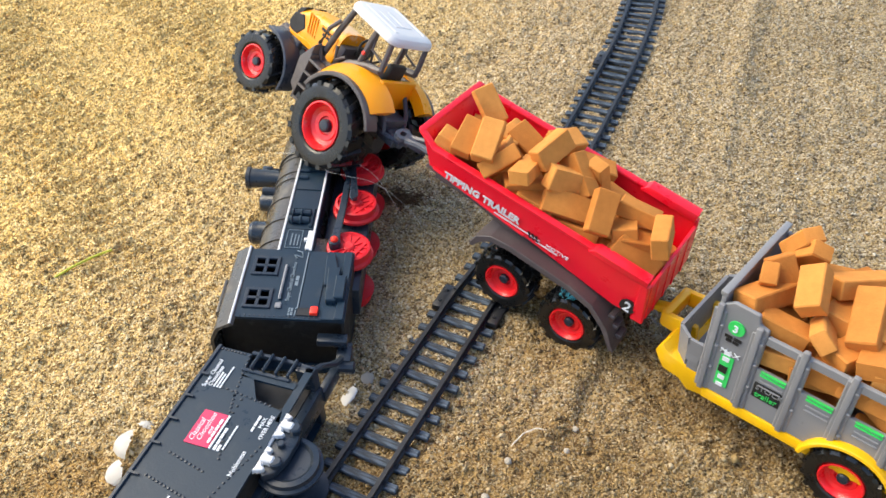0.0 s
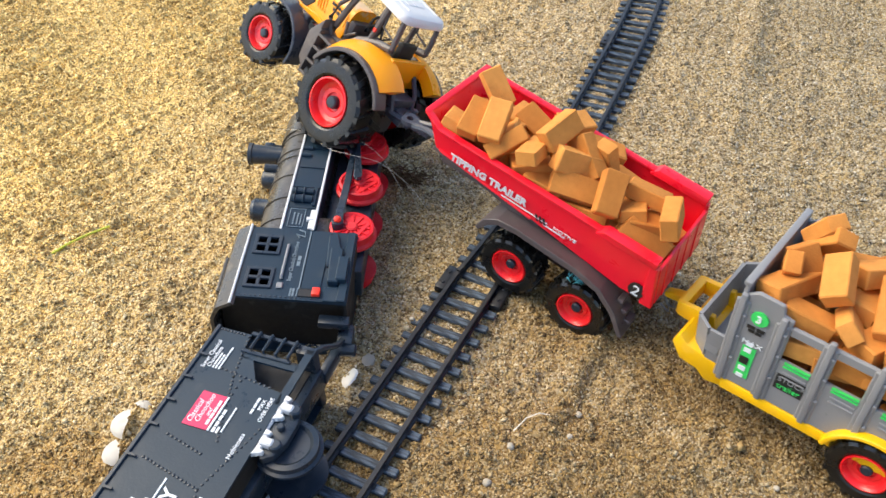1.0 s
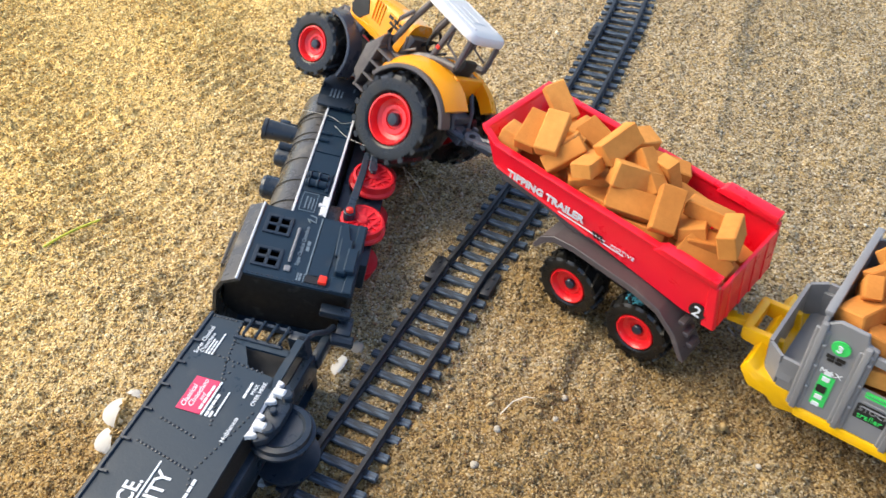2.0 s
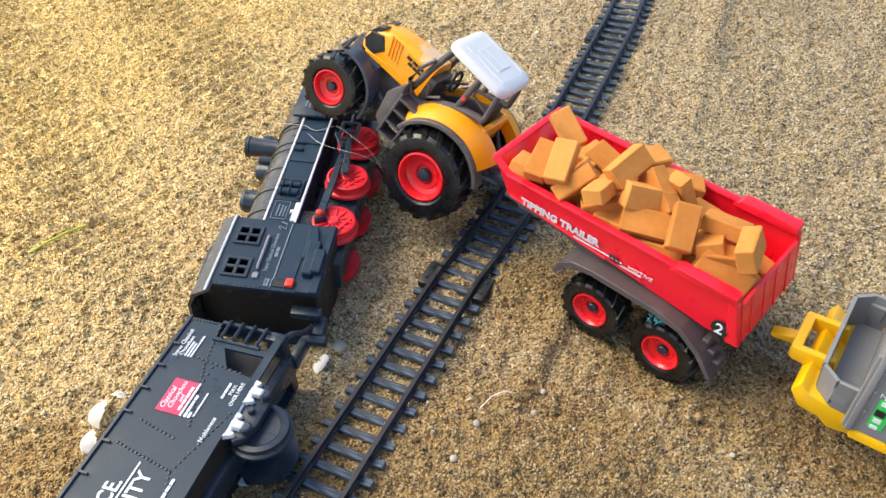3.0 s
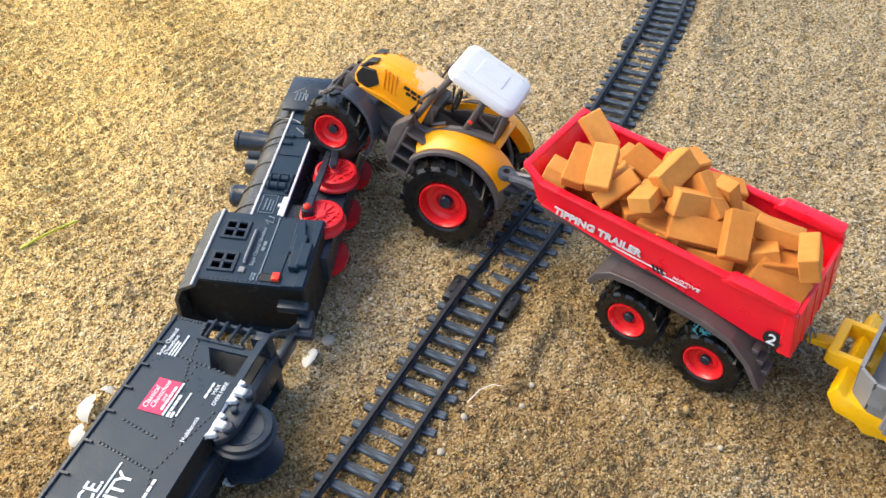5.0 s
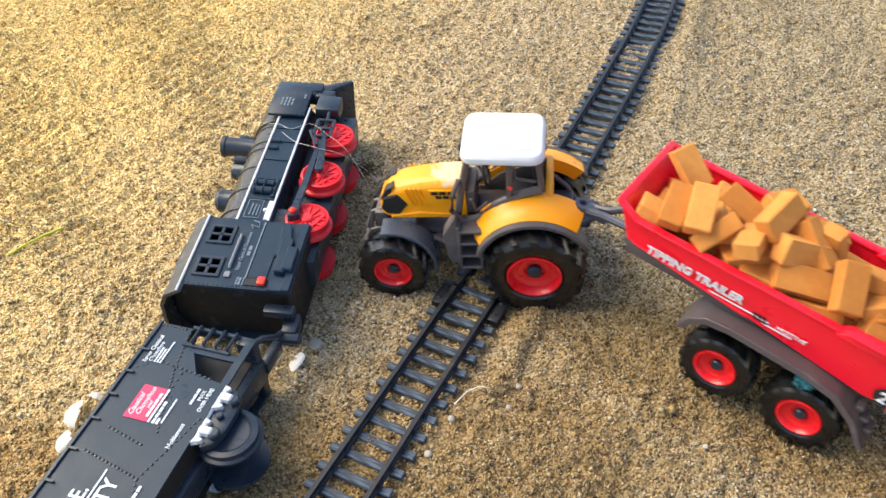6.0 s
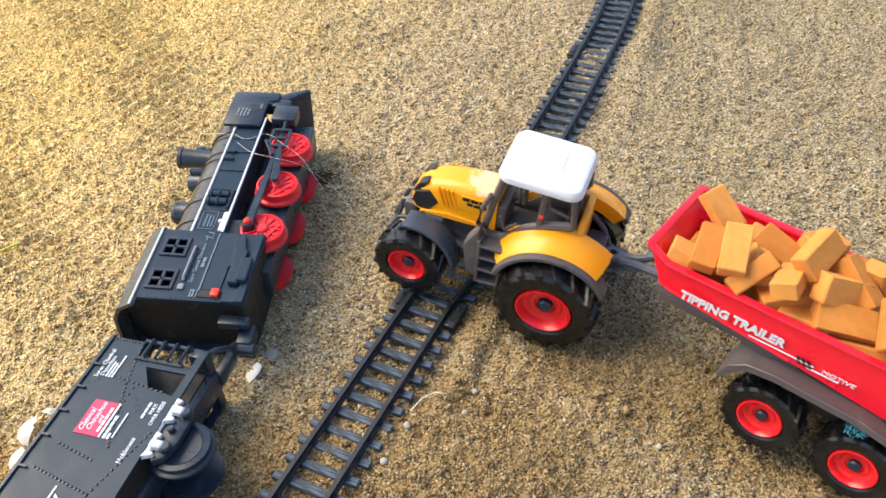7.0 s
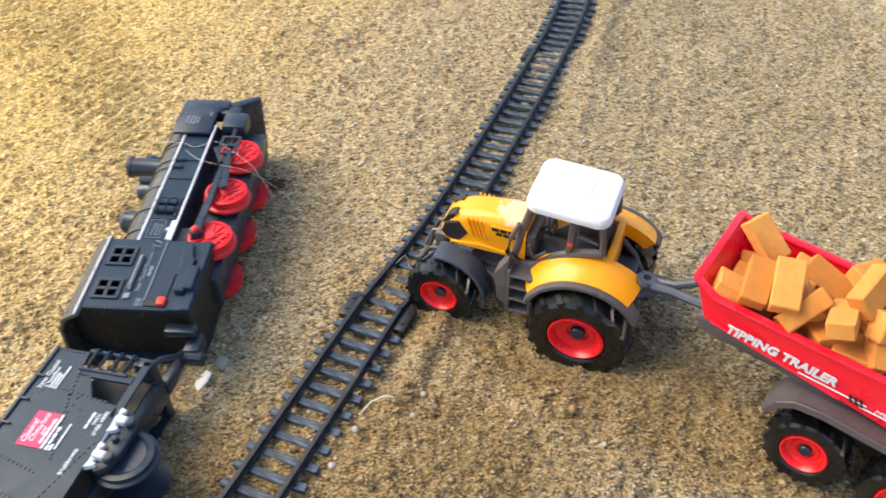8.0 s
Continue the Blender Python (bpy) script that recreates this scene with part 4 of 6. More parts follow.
def build_red_trailer():
    ob = thing("tipping_trailer", "glossy red toy tipping trailer loaded with clay bricks", "toy trailer")
    side = [(0.0830, 0.0700), (0.0730, 0.0700), (-0.0425, 0.0708), (-0.0480, 0.0425), (-0.0330, 0.0410), (0.0180, 0.0470), (0.0350, 0.0490), (0.0735, 0.0535)]
    for s in (-1, 1):
        bm = bmesh.new()
        prism(bm, side, *sorted((s * 0.0240, s * 0.0256)), 0.0004, seg=1)
        prism(bm, [(0.0838, 0.0690), (0.0838, 0.0712), (0.0730, 0.0712), (-0.0430, 0.0720), (-0.0430, 0.0698), (0.0730, 0.0690)], *sorted((s * 0.0232, s * 0.0268)), 0.0007)
        prism(bm, [(-0.0130, 0.0698), (-0.0165, 0.0738), (-0.0430, 0.0740), (-0.0432, 0.0690), (-0.0130, 0.0690)], *sorted((s * 0.0222, s * 0.0278)), 0.0012)
        prism(bm, [(0.0715, 0.0530), (0.0180, 0.0472), (0.0180, 0.0488), (0.0725, 0.0548)], *sorted((s * 0.0240, s * 0.0266)), 0.0004, seg=1)
        prism(bm, [(-0.0400, 0.0690), (-0.0440, 0.0690), (-0.0492, 0.0415), (-0.0430, 0.0410)], *sorted((s * 0.0240, s * 0.0272)), 0.0006, seg=1)
        flare(bm)
        part("side_wall", bm, BODY_RED, ob)
    bm = bmesh.new()
    prism(bm, [(0.0835, 0.0710), (0.0815, 0.0710), (0.0728, 0.0525), (0.0748, 0.0525)], -0.0250, 0.0250, 0.0004, seg=1)
    prism(bm, [(0.0845, 0.0714), (0.0812, 0.0714), (0.0812, 0.0690), (0.0840, 0.0690)], -0.0262, 0.0262, 0.0006)
    flare(bm)
    part("front_wall", bm, BODY_RED, ob)
    bm = bmesh.new()
    prism(bm, [(0.0735, 0.0525), (0.0735, 0.0545), (0.0180, 0.0490), (-0.0460, 0.0440), (-0.0460, 0.0420), (0.0180, 0.0472)], -0.0245, 0.0245)
    part("floor_pan", bm, BODY_RED, ob)
    bm = bmesh.new()
    prism(bm, [(-0.0432, 0.0660), (-0.0448, 0.0660), (-0.0492, 0.0425), (-0.0476, 0.0425)], -0.0238, 0.0238, 0.0003, seg=1)
    for y in (-0.016, -0.005, 0.005, 0.016):
        prism(bm, [(-0.0446, 0.0650), (-0.0453, 0.0650), (-0.0497, 0.0430), (-0.0489, 0.0430)], y - 0.0011, y + 0.0011, 0.0003, seg=1)
    flare(bm)
    part("tailgate", bm, BODY_RED, ob, "red ribbed tailgate")
    for s in (-1, 1):
        bm = bmesh.new()
        outer = [(0.0405, 0.0305), (0.0375, 0.0375), (0.0310, 0.0425), (0.0200, 0.0440), (-0.0130, 0.0432), (-0.0260, 0.0405), (-0.0370, 0.0325), (-0.0450, 0.0215)]
        inner = [(x + 0.0004 if x < 0 else x - 0.0016, z - 0.0017) for x, z in outer]
        prism(bm, outer + inner[::-1], *sorted((s * 0.0165, s * 0.0325)), 0.0004, seg=1)
        prism(bm, outer + [(-0.0430, 0.0205), (-0.0350, 0.0305), (-0.0250, 0.0375), (-0.0120, 0.0398), (0.0200, 0.0405), (0.0300, 0.0390), (0.0350, 0.0350), (0.0385, 0.0295)], *sorted((s * 0.0312, s * 0.0328)), 0.0003, seg=1)
        for i, (dx, dz) in enumerate(((-0.0355, 0.0345), (-0.0390, 0.0300), (-0.0425, 0.0255))):
            box(bm, dx - 0.0020, dx + 0.0012, *sorted((s * 0.020, s * 0.027)), dz - 0.0006, dz + 0.0016, 0.0004, seg=1)
        part("mudguard", bm, MUDGUARD, ob, "dark brown-grey mudguard over two wheels")
        for x in (0.0185, -0.0195):
            wheel(ob, CART, x, s * 0.0238, 0.0164)
    bm = bmesh.new()
    box(bm, -0.036, 0.078, -0.0100, 0.0100, 0.0320, 0.0400, 0.001)
    prism(bm, [(0.0760, 0.0525), (0.0180, 0.0468), (0.0120, 0.0430), (0.0300, 0.0420), (0.0420, 0.0450), (0.0780, 0.0490)], -0.0235, 0.0235, 0.0008)
    prism(bm, [(0.0330, 0.0470), (-0.0300, 0.0410), (-0.0300, 0.0290), (0.0360, 0.0290)], -0.0170, 0.0170, 0.0008)
    for x in (0.0185, -0.0195):
        rod(bm, (x, -0.024, 0.0164), (x, 0.024, 0.0164), 0.0026)
    prism(bm, [(0.0185, 0.0130), (0.0185, 0.0210), (0.006, 0.029), (-0.006, 0.029), (-0.0195, 0.0210), (-0.0195, 0.0130)], -0.0085, 0.0085, 0.001)
    part("chassis", bm, MUDGUARD, ob, "dark grey plastic underframe")
    bm = bmesh.new()
    for s in (-1, 1):
        tube(bm, [(0.068, s * 0.0105, 0.0470), (0.0810, s * 0.0085, 0.0440), (0.0940, s * 0.0024, 0.0375), (0.1020, s * 0.0018, 0.0350)], 0.0019)
    box(bm, 0.092, 0.104, -0.0032, 0.0032, 0.0330, 0.0370, 0.0008)
    lathe(bm, [(0.0018, -0.0016), (0.0042, -0.0016), (0.0046, 0), (0.0042, 0.0016), (0.0018, 0.0016), (0.0018, -0.0016)], 18, pose(0.1060, 0, 0.0350, 90))
    part("drawbar", bm, GUARD, ob, "grey drawbar with a towing eye")
    bm = bmesh.new()
    tube(bm, [(-0.048, 0.004, 0.043), (-0.053, 0.002, 0.036), (-0.056, 0.000, 0.0245), (-0.053, -0.002, 0.022), (-0.047, -0.003, 0.027)], 0.0006, 6)
    tube(bm, [(-0.048, -0.002, 0.043), (-0.052, 0.003, 0.033), (-0.055, 0.004, 0.024), (-0.050, 0.003, 0.025)], 0.0005, 6)
    part("wire_hook", bm, WIRE, ob, "twisted wire loop")
    for s in (-1, 1):
        tilt = pose(0, 0, 0, 0, 0, 1.2 if s > 0 else -1.2) @ pose(0, 0, 0, 11.0, -1.1 * s, 0)
        at = on_left if s > 0 else on_right
        y = s * 0.0266
        x0 = 0.0653 if s > 0 else -0.0040
        lettering("lettering", "TIPPING TRAILER", 0.0066, at(x0, y, 0.0530) @ tilt, INK_WHITE, ob, squeeze=0.86, shear=0.15, bold=0.00026)
        bm = bmesh.new()
        box(bm, 0.030, 0.056, -0.0026, -0.0021, -0.0002, 0.0002)
        box(bm, 0.054, 0.066, -0.0046, -0.0041, -0.0002, 0.0002)
        part("stripe", bm, INK_WHITE, ob, m=at(x0, y, 0.0530) @ tilt)
        bm = bmesh.new()
        for i in range(3):
            prism(bm, [(0.0490 + i * 0.0020, 0.0005), (0.0502 + i * 0.0020, 0.0005), (0.0514 + i * 0.0020, 0.0042), (0.0502 + i * 0.0020, 0.0042)], -0.0002, 0.0002)
        part("stripe", bm, INK_BLACK, ob, m=at(x0, y, 0.0530) @ tilt @ pose(0, 0, 0, 90))
        lettering("lettering", "MOTIVE", 0.0032, at(x0 - s * 0.0590, s * 0.0274, 0.0512) @ tilt, INK_WHITE, ob, squeeze=1.1, shear=0.2)
        bm = bmesh.new()
        lathe(bm, [(0, -0.0003), (0.0040, -0.0003), (0.0040, 0.0004), (0, 0.0004)], 20)
        part("number_disc", bm, INK_BLACK, ob, m=pose(-0.0398, s * 0.0274, 0.0475))
        lettering("numeral", "2", 0.0078, at(-0.0398 + s * 0.0021, s * 0.0279, 0.0448), INK_WHITE, ob, bold=0.0001)
    bm = bmesh.new()
    for _ in range(70):
        c = Vector((-0.0150 + random.gauss(0, 0.0020), 0.0290 + random.gauss(0, 0.0014), 0.0360 + random.gauss(0, 0.0012)))
        d = Vector((random.gauss(0, 1), random.gauss(0, 1), random.gauss(0, 1))).normalized() * 0.0016
        tube(bm, [c - d, c + d * 0.2 + Vector((0, 0, 0.0004)), c + d], 0.00014, 4)
    part("fluff", bm, TEAL, ob, "tuft of blue-green fluff caught over the tyre")
    return ob


red_trailer = build_red_trailer()


# ---- grey stock trailer ----
def build_grey_trailer():
    ob = thing("stock_trailer", "grey toy stock trailer on a yellow chassis, heaped with bricks", "toy trailer")
    rear, front = -0.088, 0.0450
    for s in (-1, 1):
        y0, y1 = sorted((s * 0.0275, s * 0.0295))
        bm = bmesh.new()
        prism(bm, [(front, 0.0230), (front, 0.0700), (0.0395, 0.0740), (0.0290, 0.0735), (0.0280, 0.0690), (0.0240, 0.0680), (0.0240, 0.0230)], y0, y1, 0.0004, seg=1)
        box(bm, rear, 0.0240, y0, y1, 0.0230, 0.0475, 0.0003, seg=1)
        box(bm, rear, 0.0240, y0, y1, 0.0610, 0.0655, 0.0005, seg=1)
        part("side_wall", bm, GREY, ob)
        o0, o1 = sorted((s * 0.0288, s * 0.0312))
        for x in (0.0440, 0.0272, 0.0085, -0.0105, -0.0295, -0.0485, -0.0675, -0.0865):
            top = 0.0715 if x > 0.04 else 0.0685
            bm = bmesh.new()
            box(bm, x - 0.0013, x + 0.0013, o0, o1, 0.0225, top, 0.0006)
            box(bm, x - 0.0029, x + 0.0029, *sorted((s * 0.0286, s * 0.0300)), 0.0225, top - 0.0035, 0.0005, seg=1)
            for z in (0.036, 0.0485, 0.060):
                box(bm, x - 0.0030, x - 0.0012, *sorted((s * 0.0293, s * 0.0308)), z, z + 0.0014, 0.0004, seg=1)
            part("post", bm, GREY, ob)
        for i in range(6):
            x0 = 0.0215 - 0.019 * i
            bm = bmesh.new()
            for z in (0.0360, 0.0385, 0.0410):
                box(bm, x0 - 0.0095, x0, *sorted((s * 0.0290, s * 0.0301)), z + 0.0035, z + 0.0043, 0.0002, seg=1)
            part("moulded_line", bm, GREY, ob)
            bm = bmesh.new()
            for z in (0.0453, 0.0470):
                box(bm, x0 - 0.0098, x0 + 0.0005, *sorted((s * 0.0292, s * 0.0302)), z, z + 0.0007, 0)
            part("green_stripe", bm, INK_GREEN, ob, "bright green double stripe")
        at = on_left if s > 0 else on_right
        bm = bmesh.new()
        lathe(bm, [(0, -0.0003), (0.0035, -0.0003), (0.0035, 0.0003), (0, 0.0003)], 24)
        part("number_badge", bm, INK_GREEN, ob, "round green number badge", m=pose(0.0360, s * 0.0300, 0.0625))
        lettering("numeral", "3", 0.0050, at(0.0360 + s * 0.0014, s * 0.0305, 0.0607), INK_WHITE, ob, bold=0.0001)
        bars("small_print", [(0, 0, 0.0078, 0.0014), (0.0008, -0.0018, 0.006, 0.0012)], at(0.0360 + s * 0.0038, s * 0.0299, 0.0560), INK_BLACK, ob)
        lettering("lettering", "MAX", 0.0033, at(0.0360 + s * 0.0040, s * 0.0300, 0.0475), INK_WHITE, ob, squeeze=1.2)
        bm = bmesh.new()
        box(bm, 0.0334, 0.0390, *sorted((s * 0.0290, s * 0.0299)), 0.0290, 0.0462, 0)
        part("gauge_label", bm, INK_GREEN, ob, "green upright label")
        bars("gauge_print", [(0, 0, 0.0035, 0.0022), (0, 0.0105, 0.0035, 0.0022), (0, 0.0140, 0.0035, 0.0018), (0, -0.0040, 0.0035, 0.0018)], at(0.0362 + s * 0.0018, s * 0.0301, 0.0330), INK_WHITE, ob)
        bars("gauge_print", [(0, 0, 0.0045, 0.0036)], at(0.0362 + s * 0.0024, s * 0.0302, 0.0370), INK_BLACK, ob)
        bm = bmesh.new()
        box(bm, 0.0115, 0.0245 - 0.0015, *sorted((s * 0.0290, s * 0.0299)), 0.0330, 0.0410, 0)
        part("name_plate", bm, INK_BLACK, ob, "black plate with grey and green words")
        lettering("lettering", "STOCK", 0.0034, at(0.0172 + s * 0.0050, s * 0.0301, 0.0378), GREY, ob, squeeze=1.05)
        lettering("lettering", "trailer", 0.0040, at(0.0172 + s * 0.0046, s * 0.0301, 0.0340), INK_GREEN, ob, squeeze=0.95)
    bm = bmesh.new()
    box(bm, 0.0435, 0.0455, -0.0290, 0.0290, 0.0240, 0.0755, 0.0006)
    box(bm, 0.0430, 0.0462, -0.0295, 0.0295, 0.0745, 0.0768, 0.0006)
    part("front_wall", bm, GREY, ob)
    bm = bmesh.new()
    box(bm, rear - 0.002, rear, -0.0290, 0.0290, 0.0240, 0.0640, 0.0006)
    part("tailgate", bm, GREY, ob)
    bm = bmesh.new()
    box(bm, rear, front, -0.0275, 0.0275, 0.0225, 0.0245)
    part("deck", bm, GREY, ob)
    # open locker before the front wall
    bm = bmesh.new()
    zt, zb = 0.0420, 0.0240
    outline = [(0.0460, -0.0255), (0.0460, 0.0255), (0.0540, 0.0255), (0.0605, 0.0205), (0.0605, -0.0205), (0.0540, -0.0255)]
    n = len(outline)
    for k in range(1, n):
        (xa, ya), (xb, yb) = outline[k], outline[(k + 1) % n]
        if xa == xb == 0.0460:
            continue
        d = Vector((xb - xa, yb - ya, 0))
        nrm = Vector((-d.y, d.x, 0)).normalized() * 0.0016
        vs = []
        for z, shrink in ((zb, 0.93), (zt, 1.0)):
            for px, py in ((xa, ya), (xb, yb), (xb + nrm.x, yb + nrm.y), (xa + nrm.x, ya + nrm.y)):
                vs.append(bm.verts.new((0.046 + (px - 0.046) * shrink, py * shrink, z)))
        for f in ((0, 1, 2, 3), (4, 5, 6, 7), (0, 1, 5, 4), (1, 2, 6, 5), (2, 3, 7, 6), (3, 0, 4, 7)):
            bm.faces.new([vs[i] for i in f])
    box(bm, 0.0455, 0.0565, -0.0235, 0.0235, zb, zb + 0.0016)
    for s in (-1, 1):
        box(bm, 0.0480, 0.0550, *sorted((s * 0.0238, s * 0.0262)), 0.029, 0.038, 0.0005, seg=1)
    part("front_locker", bm, GREY, ob, "open grey locker tray")
    bm = bmesh.new()
    box(bm, rear - 0.004, 0.0430, -0.0300, 0.0300, 0.0170, 0.0228, 0.001)
    prism(bm, [(0.0420, 0.0228), (0.0420, 0.0130), (0.0510, 0.0110), (0.0555, 0.0150), (0.0640, 0.0160), (0.0690, 0.0240), (0.0660, 0.0300), (0.0620, 0.0260)], -0.0255, 0.0255, 0.001)
    part("chassis", bm, YELLOW, ob, "chrome-yellow plastic chassis")
    for s in (-1, 1):
        bm = bmesh.new()
        arch(bm, -0.0205, 0.0150, 0.0185, 0.0205, 15, 165, *sorted((s * 0.0200, s * 0.0335)), n=16, b=0.0004)
        arch(bm, -0.0590, 0.0150, 0.0185, 0.0205, 15, 165, *sorted((s * 0.0200, s * 0.0335)), n=16, b=0.0004)
        part("mudguard", bm, YELLOW, ob)
        wheel(ob, CART, -0.0205, s * 0.0265, 0.0164)
        wheel(ob, CART, -0.0590, s * 0.0265, 0.0164)
    bm = bmesh.new()
    for s in (-1, 1):
        prism(bm, [(0.0560, 0.0235), (0.0745, 0.0255), (0.0755, 0.0330), (0.0580, 0.0340)], *sorted((s * 0.0085, s * 0.0115)), 0.0007)
    box(bm, 0.0715, 0.0758, -0.0108, 0.0108, 0.0255, 0.0332, 0.0009)
    prism(bm, [(0.0750, 0.0240), (0.0850, 0.0230), (0.0858, 0.0256), (0.0750, 0.0290)], -0.0026, 0.0026, 0.0008)
    part("drawbar", bm, YELLOW, ob, "yellow drawbar yoke")
    return ob


grey_trailer = build_grey_trailer()


# ---- toy steam engine, tipped on its side ----
def rivets(bm, points, r=0.0005, n=(0, -1, 0)):
    turn = Vector(n).to_track_quat("Y", "Z").to_matrix().to_4x4()
    for p in points:
        lathe(bm, [(r, 0), (r * 0.8, r * 0.5), (0, r * 0.75)], 6, Matrix.Translation(p) @ turn)


def along(p, q, n):
    p, q = Vector(p), Vector(q)
    return [p.lerp(q, i / (n - 1)) for i in range(n)]


def driver_mesh():
    """A red spoked driving wheel with a deep flange; outside is -y."""
    bm = bmesh.new()
    lathe(bm, [(0, 0.003), (0.0122, 0.003), (0.0122, 0.0016), (0.0108, 0.0008), (0.0108, -0.0030), (0.0096, -0.0034), (0.0092, -0.0028), (0.0088, -0.0022), (0, -0.0022)], 36)
    for i in range(12):
        prism(bm, [(0.0020, -0.0006), (0.0090, -0.0005), (0.0090, 0.0005), (0.0020, 0.0006)], -0.0029, -0.0020, 0, pose(0, 0, 0, 0, 30 * i, 0))
    lathe(bm, [(0.0030, -0.0010), (0.0030, -0.0034), (0.0022, -0.0040), (0, -0.0040)], 18)
    prism(bm, [(-0.0080, -0.0045), (-0.0065, -0.0062), (0.0065, -0.0062), (0.0080, -0.0045)], -0.0031, -0.0020)
    return mesh_of("driving_wheel", bm)


def build_loco():
    ob = thing("steam_engine", "black toy steam engine with red wheels, tipped over on sand", "toy train")
    w = 0.0185
    # cab: right side with two real window openings
    holes = [(0.0285, 0.0385), (0.0070, 0.0170)]
    for s in (-1, 1):
        bm = bmesh.new()
        y0, y1 = sorted((s * (w - 0.0014), s * w))
        xs = [0.0, holes[1][0], holes[1][1], holes[0][0], holes[0][1], 0.0455]
        for i in range(5):
            if i in (1, 3):
                box(bm, xs[i], xs[i + 1], y0, y1, 0.0115, 0.0475)
                box(bm, xs[i], xs[i + 1], y0, y1, 0.0575, 0.0625)
            else:
                box(bm, xs[i], xs[i + 1], y0, y1, 0.0115, 0.0625)
        bmesh.ops.remove_doubles(bm, verts=bm.verts, dist=1e-6)
        side = part("cab_side", bm, LOCO_SIDE, ob, "black cab side with riveted edges, sky reflection tinting its colour")
        for a_, b_ in holes:
            bm = bmesh.new()
            y2, y3 = sorted((s * (w - 0.0006), s * (w + 0.0009)))
            for x0, x1, z0, z1 in ((a_ - 0.0014, a_ + 0.0003, 0.0461, 0.0589), (b_ - 0.0003, b_ + 0.0014, 0.0461, 0.0589), (a_, b_, 0.0461, 0.0478), (a_, b_, 0.0572, 0.0589),
                                   ((a_ + b_) / 2 - 0.0008, (a_ + b_) / 2 + 0.0008, 0.0475, 0.0575), (a_, b_, 0.0517, 0.0533)):
                box(bm, x0, x1, y2, y3, z0, z1, 0.0002, seg=1)
            part("window_frame", bm, LOCO, ob)
        bm = bmesh.new()
        n = (0, s, 0)
        rivets(bm, along((0.0012, s * w, 0.0140), (0.0012, s * w, 0.0610), 22), 0.00055, n)
        rivets(bm, along((0.0260, s * w, 0.0310), (0.0450, s * w, 0.0310), 12), 0.00040, n)
        for k in range(3):
            rivets(bm, along((0.0080, s * w, 0.0265 + k * 0.0022), (0.0430, s * w, 0.0265 + k * 0.0022), 22), 0.00035, n)
        part("riveted_seam", bm, LOCO, ob)
        bm = bmesh.new()
        tube(bm, [(0.0120, s * (w + 0.0004), 0.0425), (0.0130, s * (w + 0.0016), 0.0425), (0.0330, s * (w + 0.0016), 0.0425), (0.0340, s * (w + 0.0004), 0.0425)], 0.0007)
        box(bm, 0.0060, 0.0095, *sorted((s * w, s * (w + 0.0010))), 0.0410, 0.0440, 0.0004, seg=1)
        part("grab_rail", bm, GREY if s < 0 else LOCO, ob, "worn grey grab rail")
        # stepped plates low on the side
        bm = bmesh.new()
        o = lambda d: sorted((s * (w - 0.0004), s * (w + d)))
        prism(bm, [(0.0060, 0.0240), (0.0440, 0.0235), (0.0440, 0.0330), (0.0060, 0.0330)], *o(0.0006), 0.0003, seg=1)
        prism(bm, [(0.0210, 0.0235), (0.0410, 0.0245), (0.0430, 0.0205), (0.0330, 0.0180), (0.0210, 0.0185)], *o(0.0022), 0.0005, seg=1)
        prism(bm, [(0.0100, 0.0215), (0.0320, 0.0225), (0.0320, 0.0165), (0.0100, 0.0165)], *o(0.0032), 0.0005, seg=1)
        prism(bm, [(0.0100, 0.0160), (0.0450, 0.0160), (0.0450, 0.0120), (0.0000, 0.0120), (0.0000, 0.0165)], *o(0.0014), 0.0004, seg=1)
        prism(bm, [(0.0110, 0.0180), (0.0260, 0.0180), (0.0260, 0.0130), (0.0110, 0.0130)], *o(0.0040), 0.0005, seg=1)
        prism(bm, [(0.0000, 0.0225), (0.0085, 0.0225), (0.0085, 0.0120), (0.0000, 0.0120)], *o(0.0008), 0.0003, seg=1)
        part("step_plate", bm, LOCO_SIDE, ob)
        if s < 0:
            bm = bmesh.new()
            box(bm, 0.0020, 0.0070, -w - 0.0006, -w + 0.0004, 0.0235, 0.0335, 0.0002, seg=1)
            part("switch_slot", bm, INK_BLACK, ob)
            bm = bmesh.new()
            box(bm, 0.0022, 0.0068, -w - 0.0022, -w, 0.0238, 0.0275, 0.0005)
            part("switch", bm, SWITCH, ob, "small red slide switch")
            m = on_right(0.0, -w - 0.0002, 0.0)
            lettering("lettering", "Super Classical Choochoo", 0.0027, on_right(0.0110, -w - 0.0002, 0.0382), INK_PALE, ob, squeeze=0.90, bold=0.00005)
            bars("small_print", [(0.0210, 0.0356, 0.0070, 0.0015), (0.0020, 0.0368, 0.0050, 0.0007), (0.0020, 0.0354, 0.0050, 0.0010), (0.0020, 0.0340, 0.0050, 0.0005)], m, INK_PALE, ob)
            bm = bmesh.new()
            box(bm, 0.0060, 0.0440, -w - 0.0008, -w, 0.0333, 0.0339)
            part("pinstripe", bm, INK_PALE, ob)
            bm = bmesh.new()
            tube(bm, [(0.0395, -w - 0.0003, 0.0385), (0.0420, -w - 0.0003, 0.0405), (0.0405, -w - 0.0003, 0.0360), (0.0440, -w - 0.0003, 0.0365), (0.0450, -w - 0.0003, 0.0395)], 0.0004, 5)
            part("flourish", bm, INK_PALE, ob)
    # roof: sloped shoulders and a flat crown, a little longer than the cab
    bm = bmesh.new()
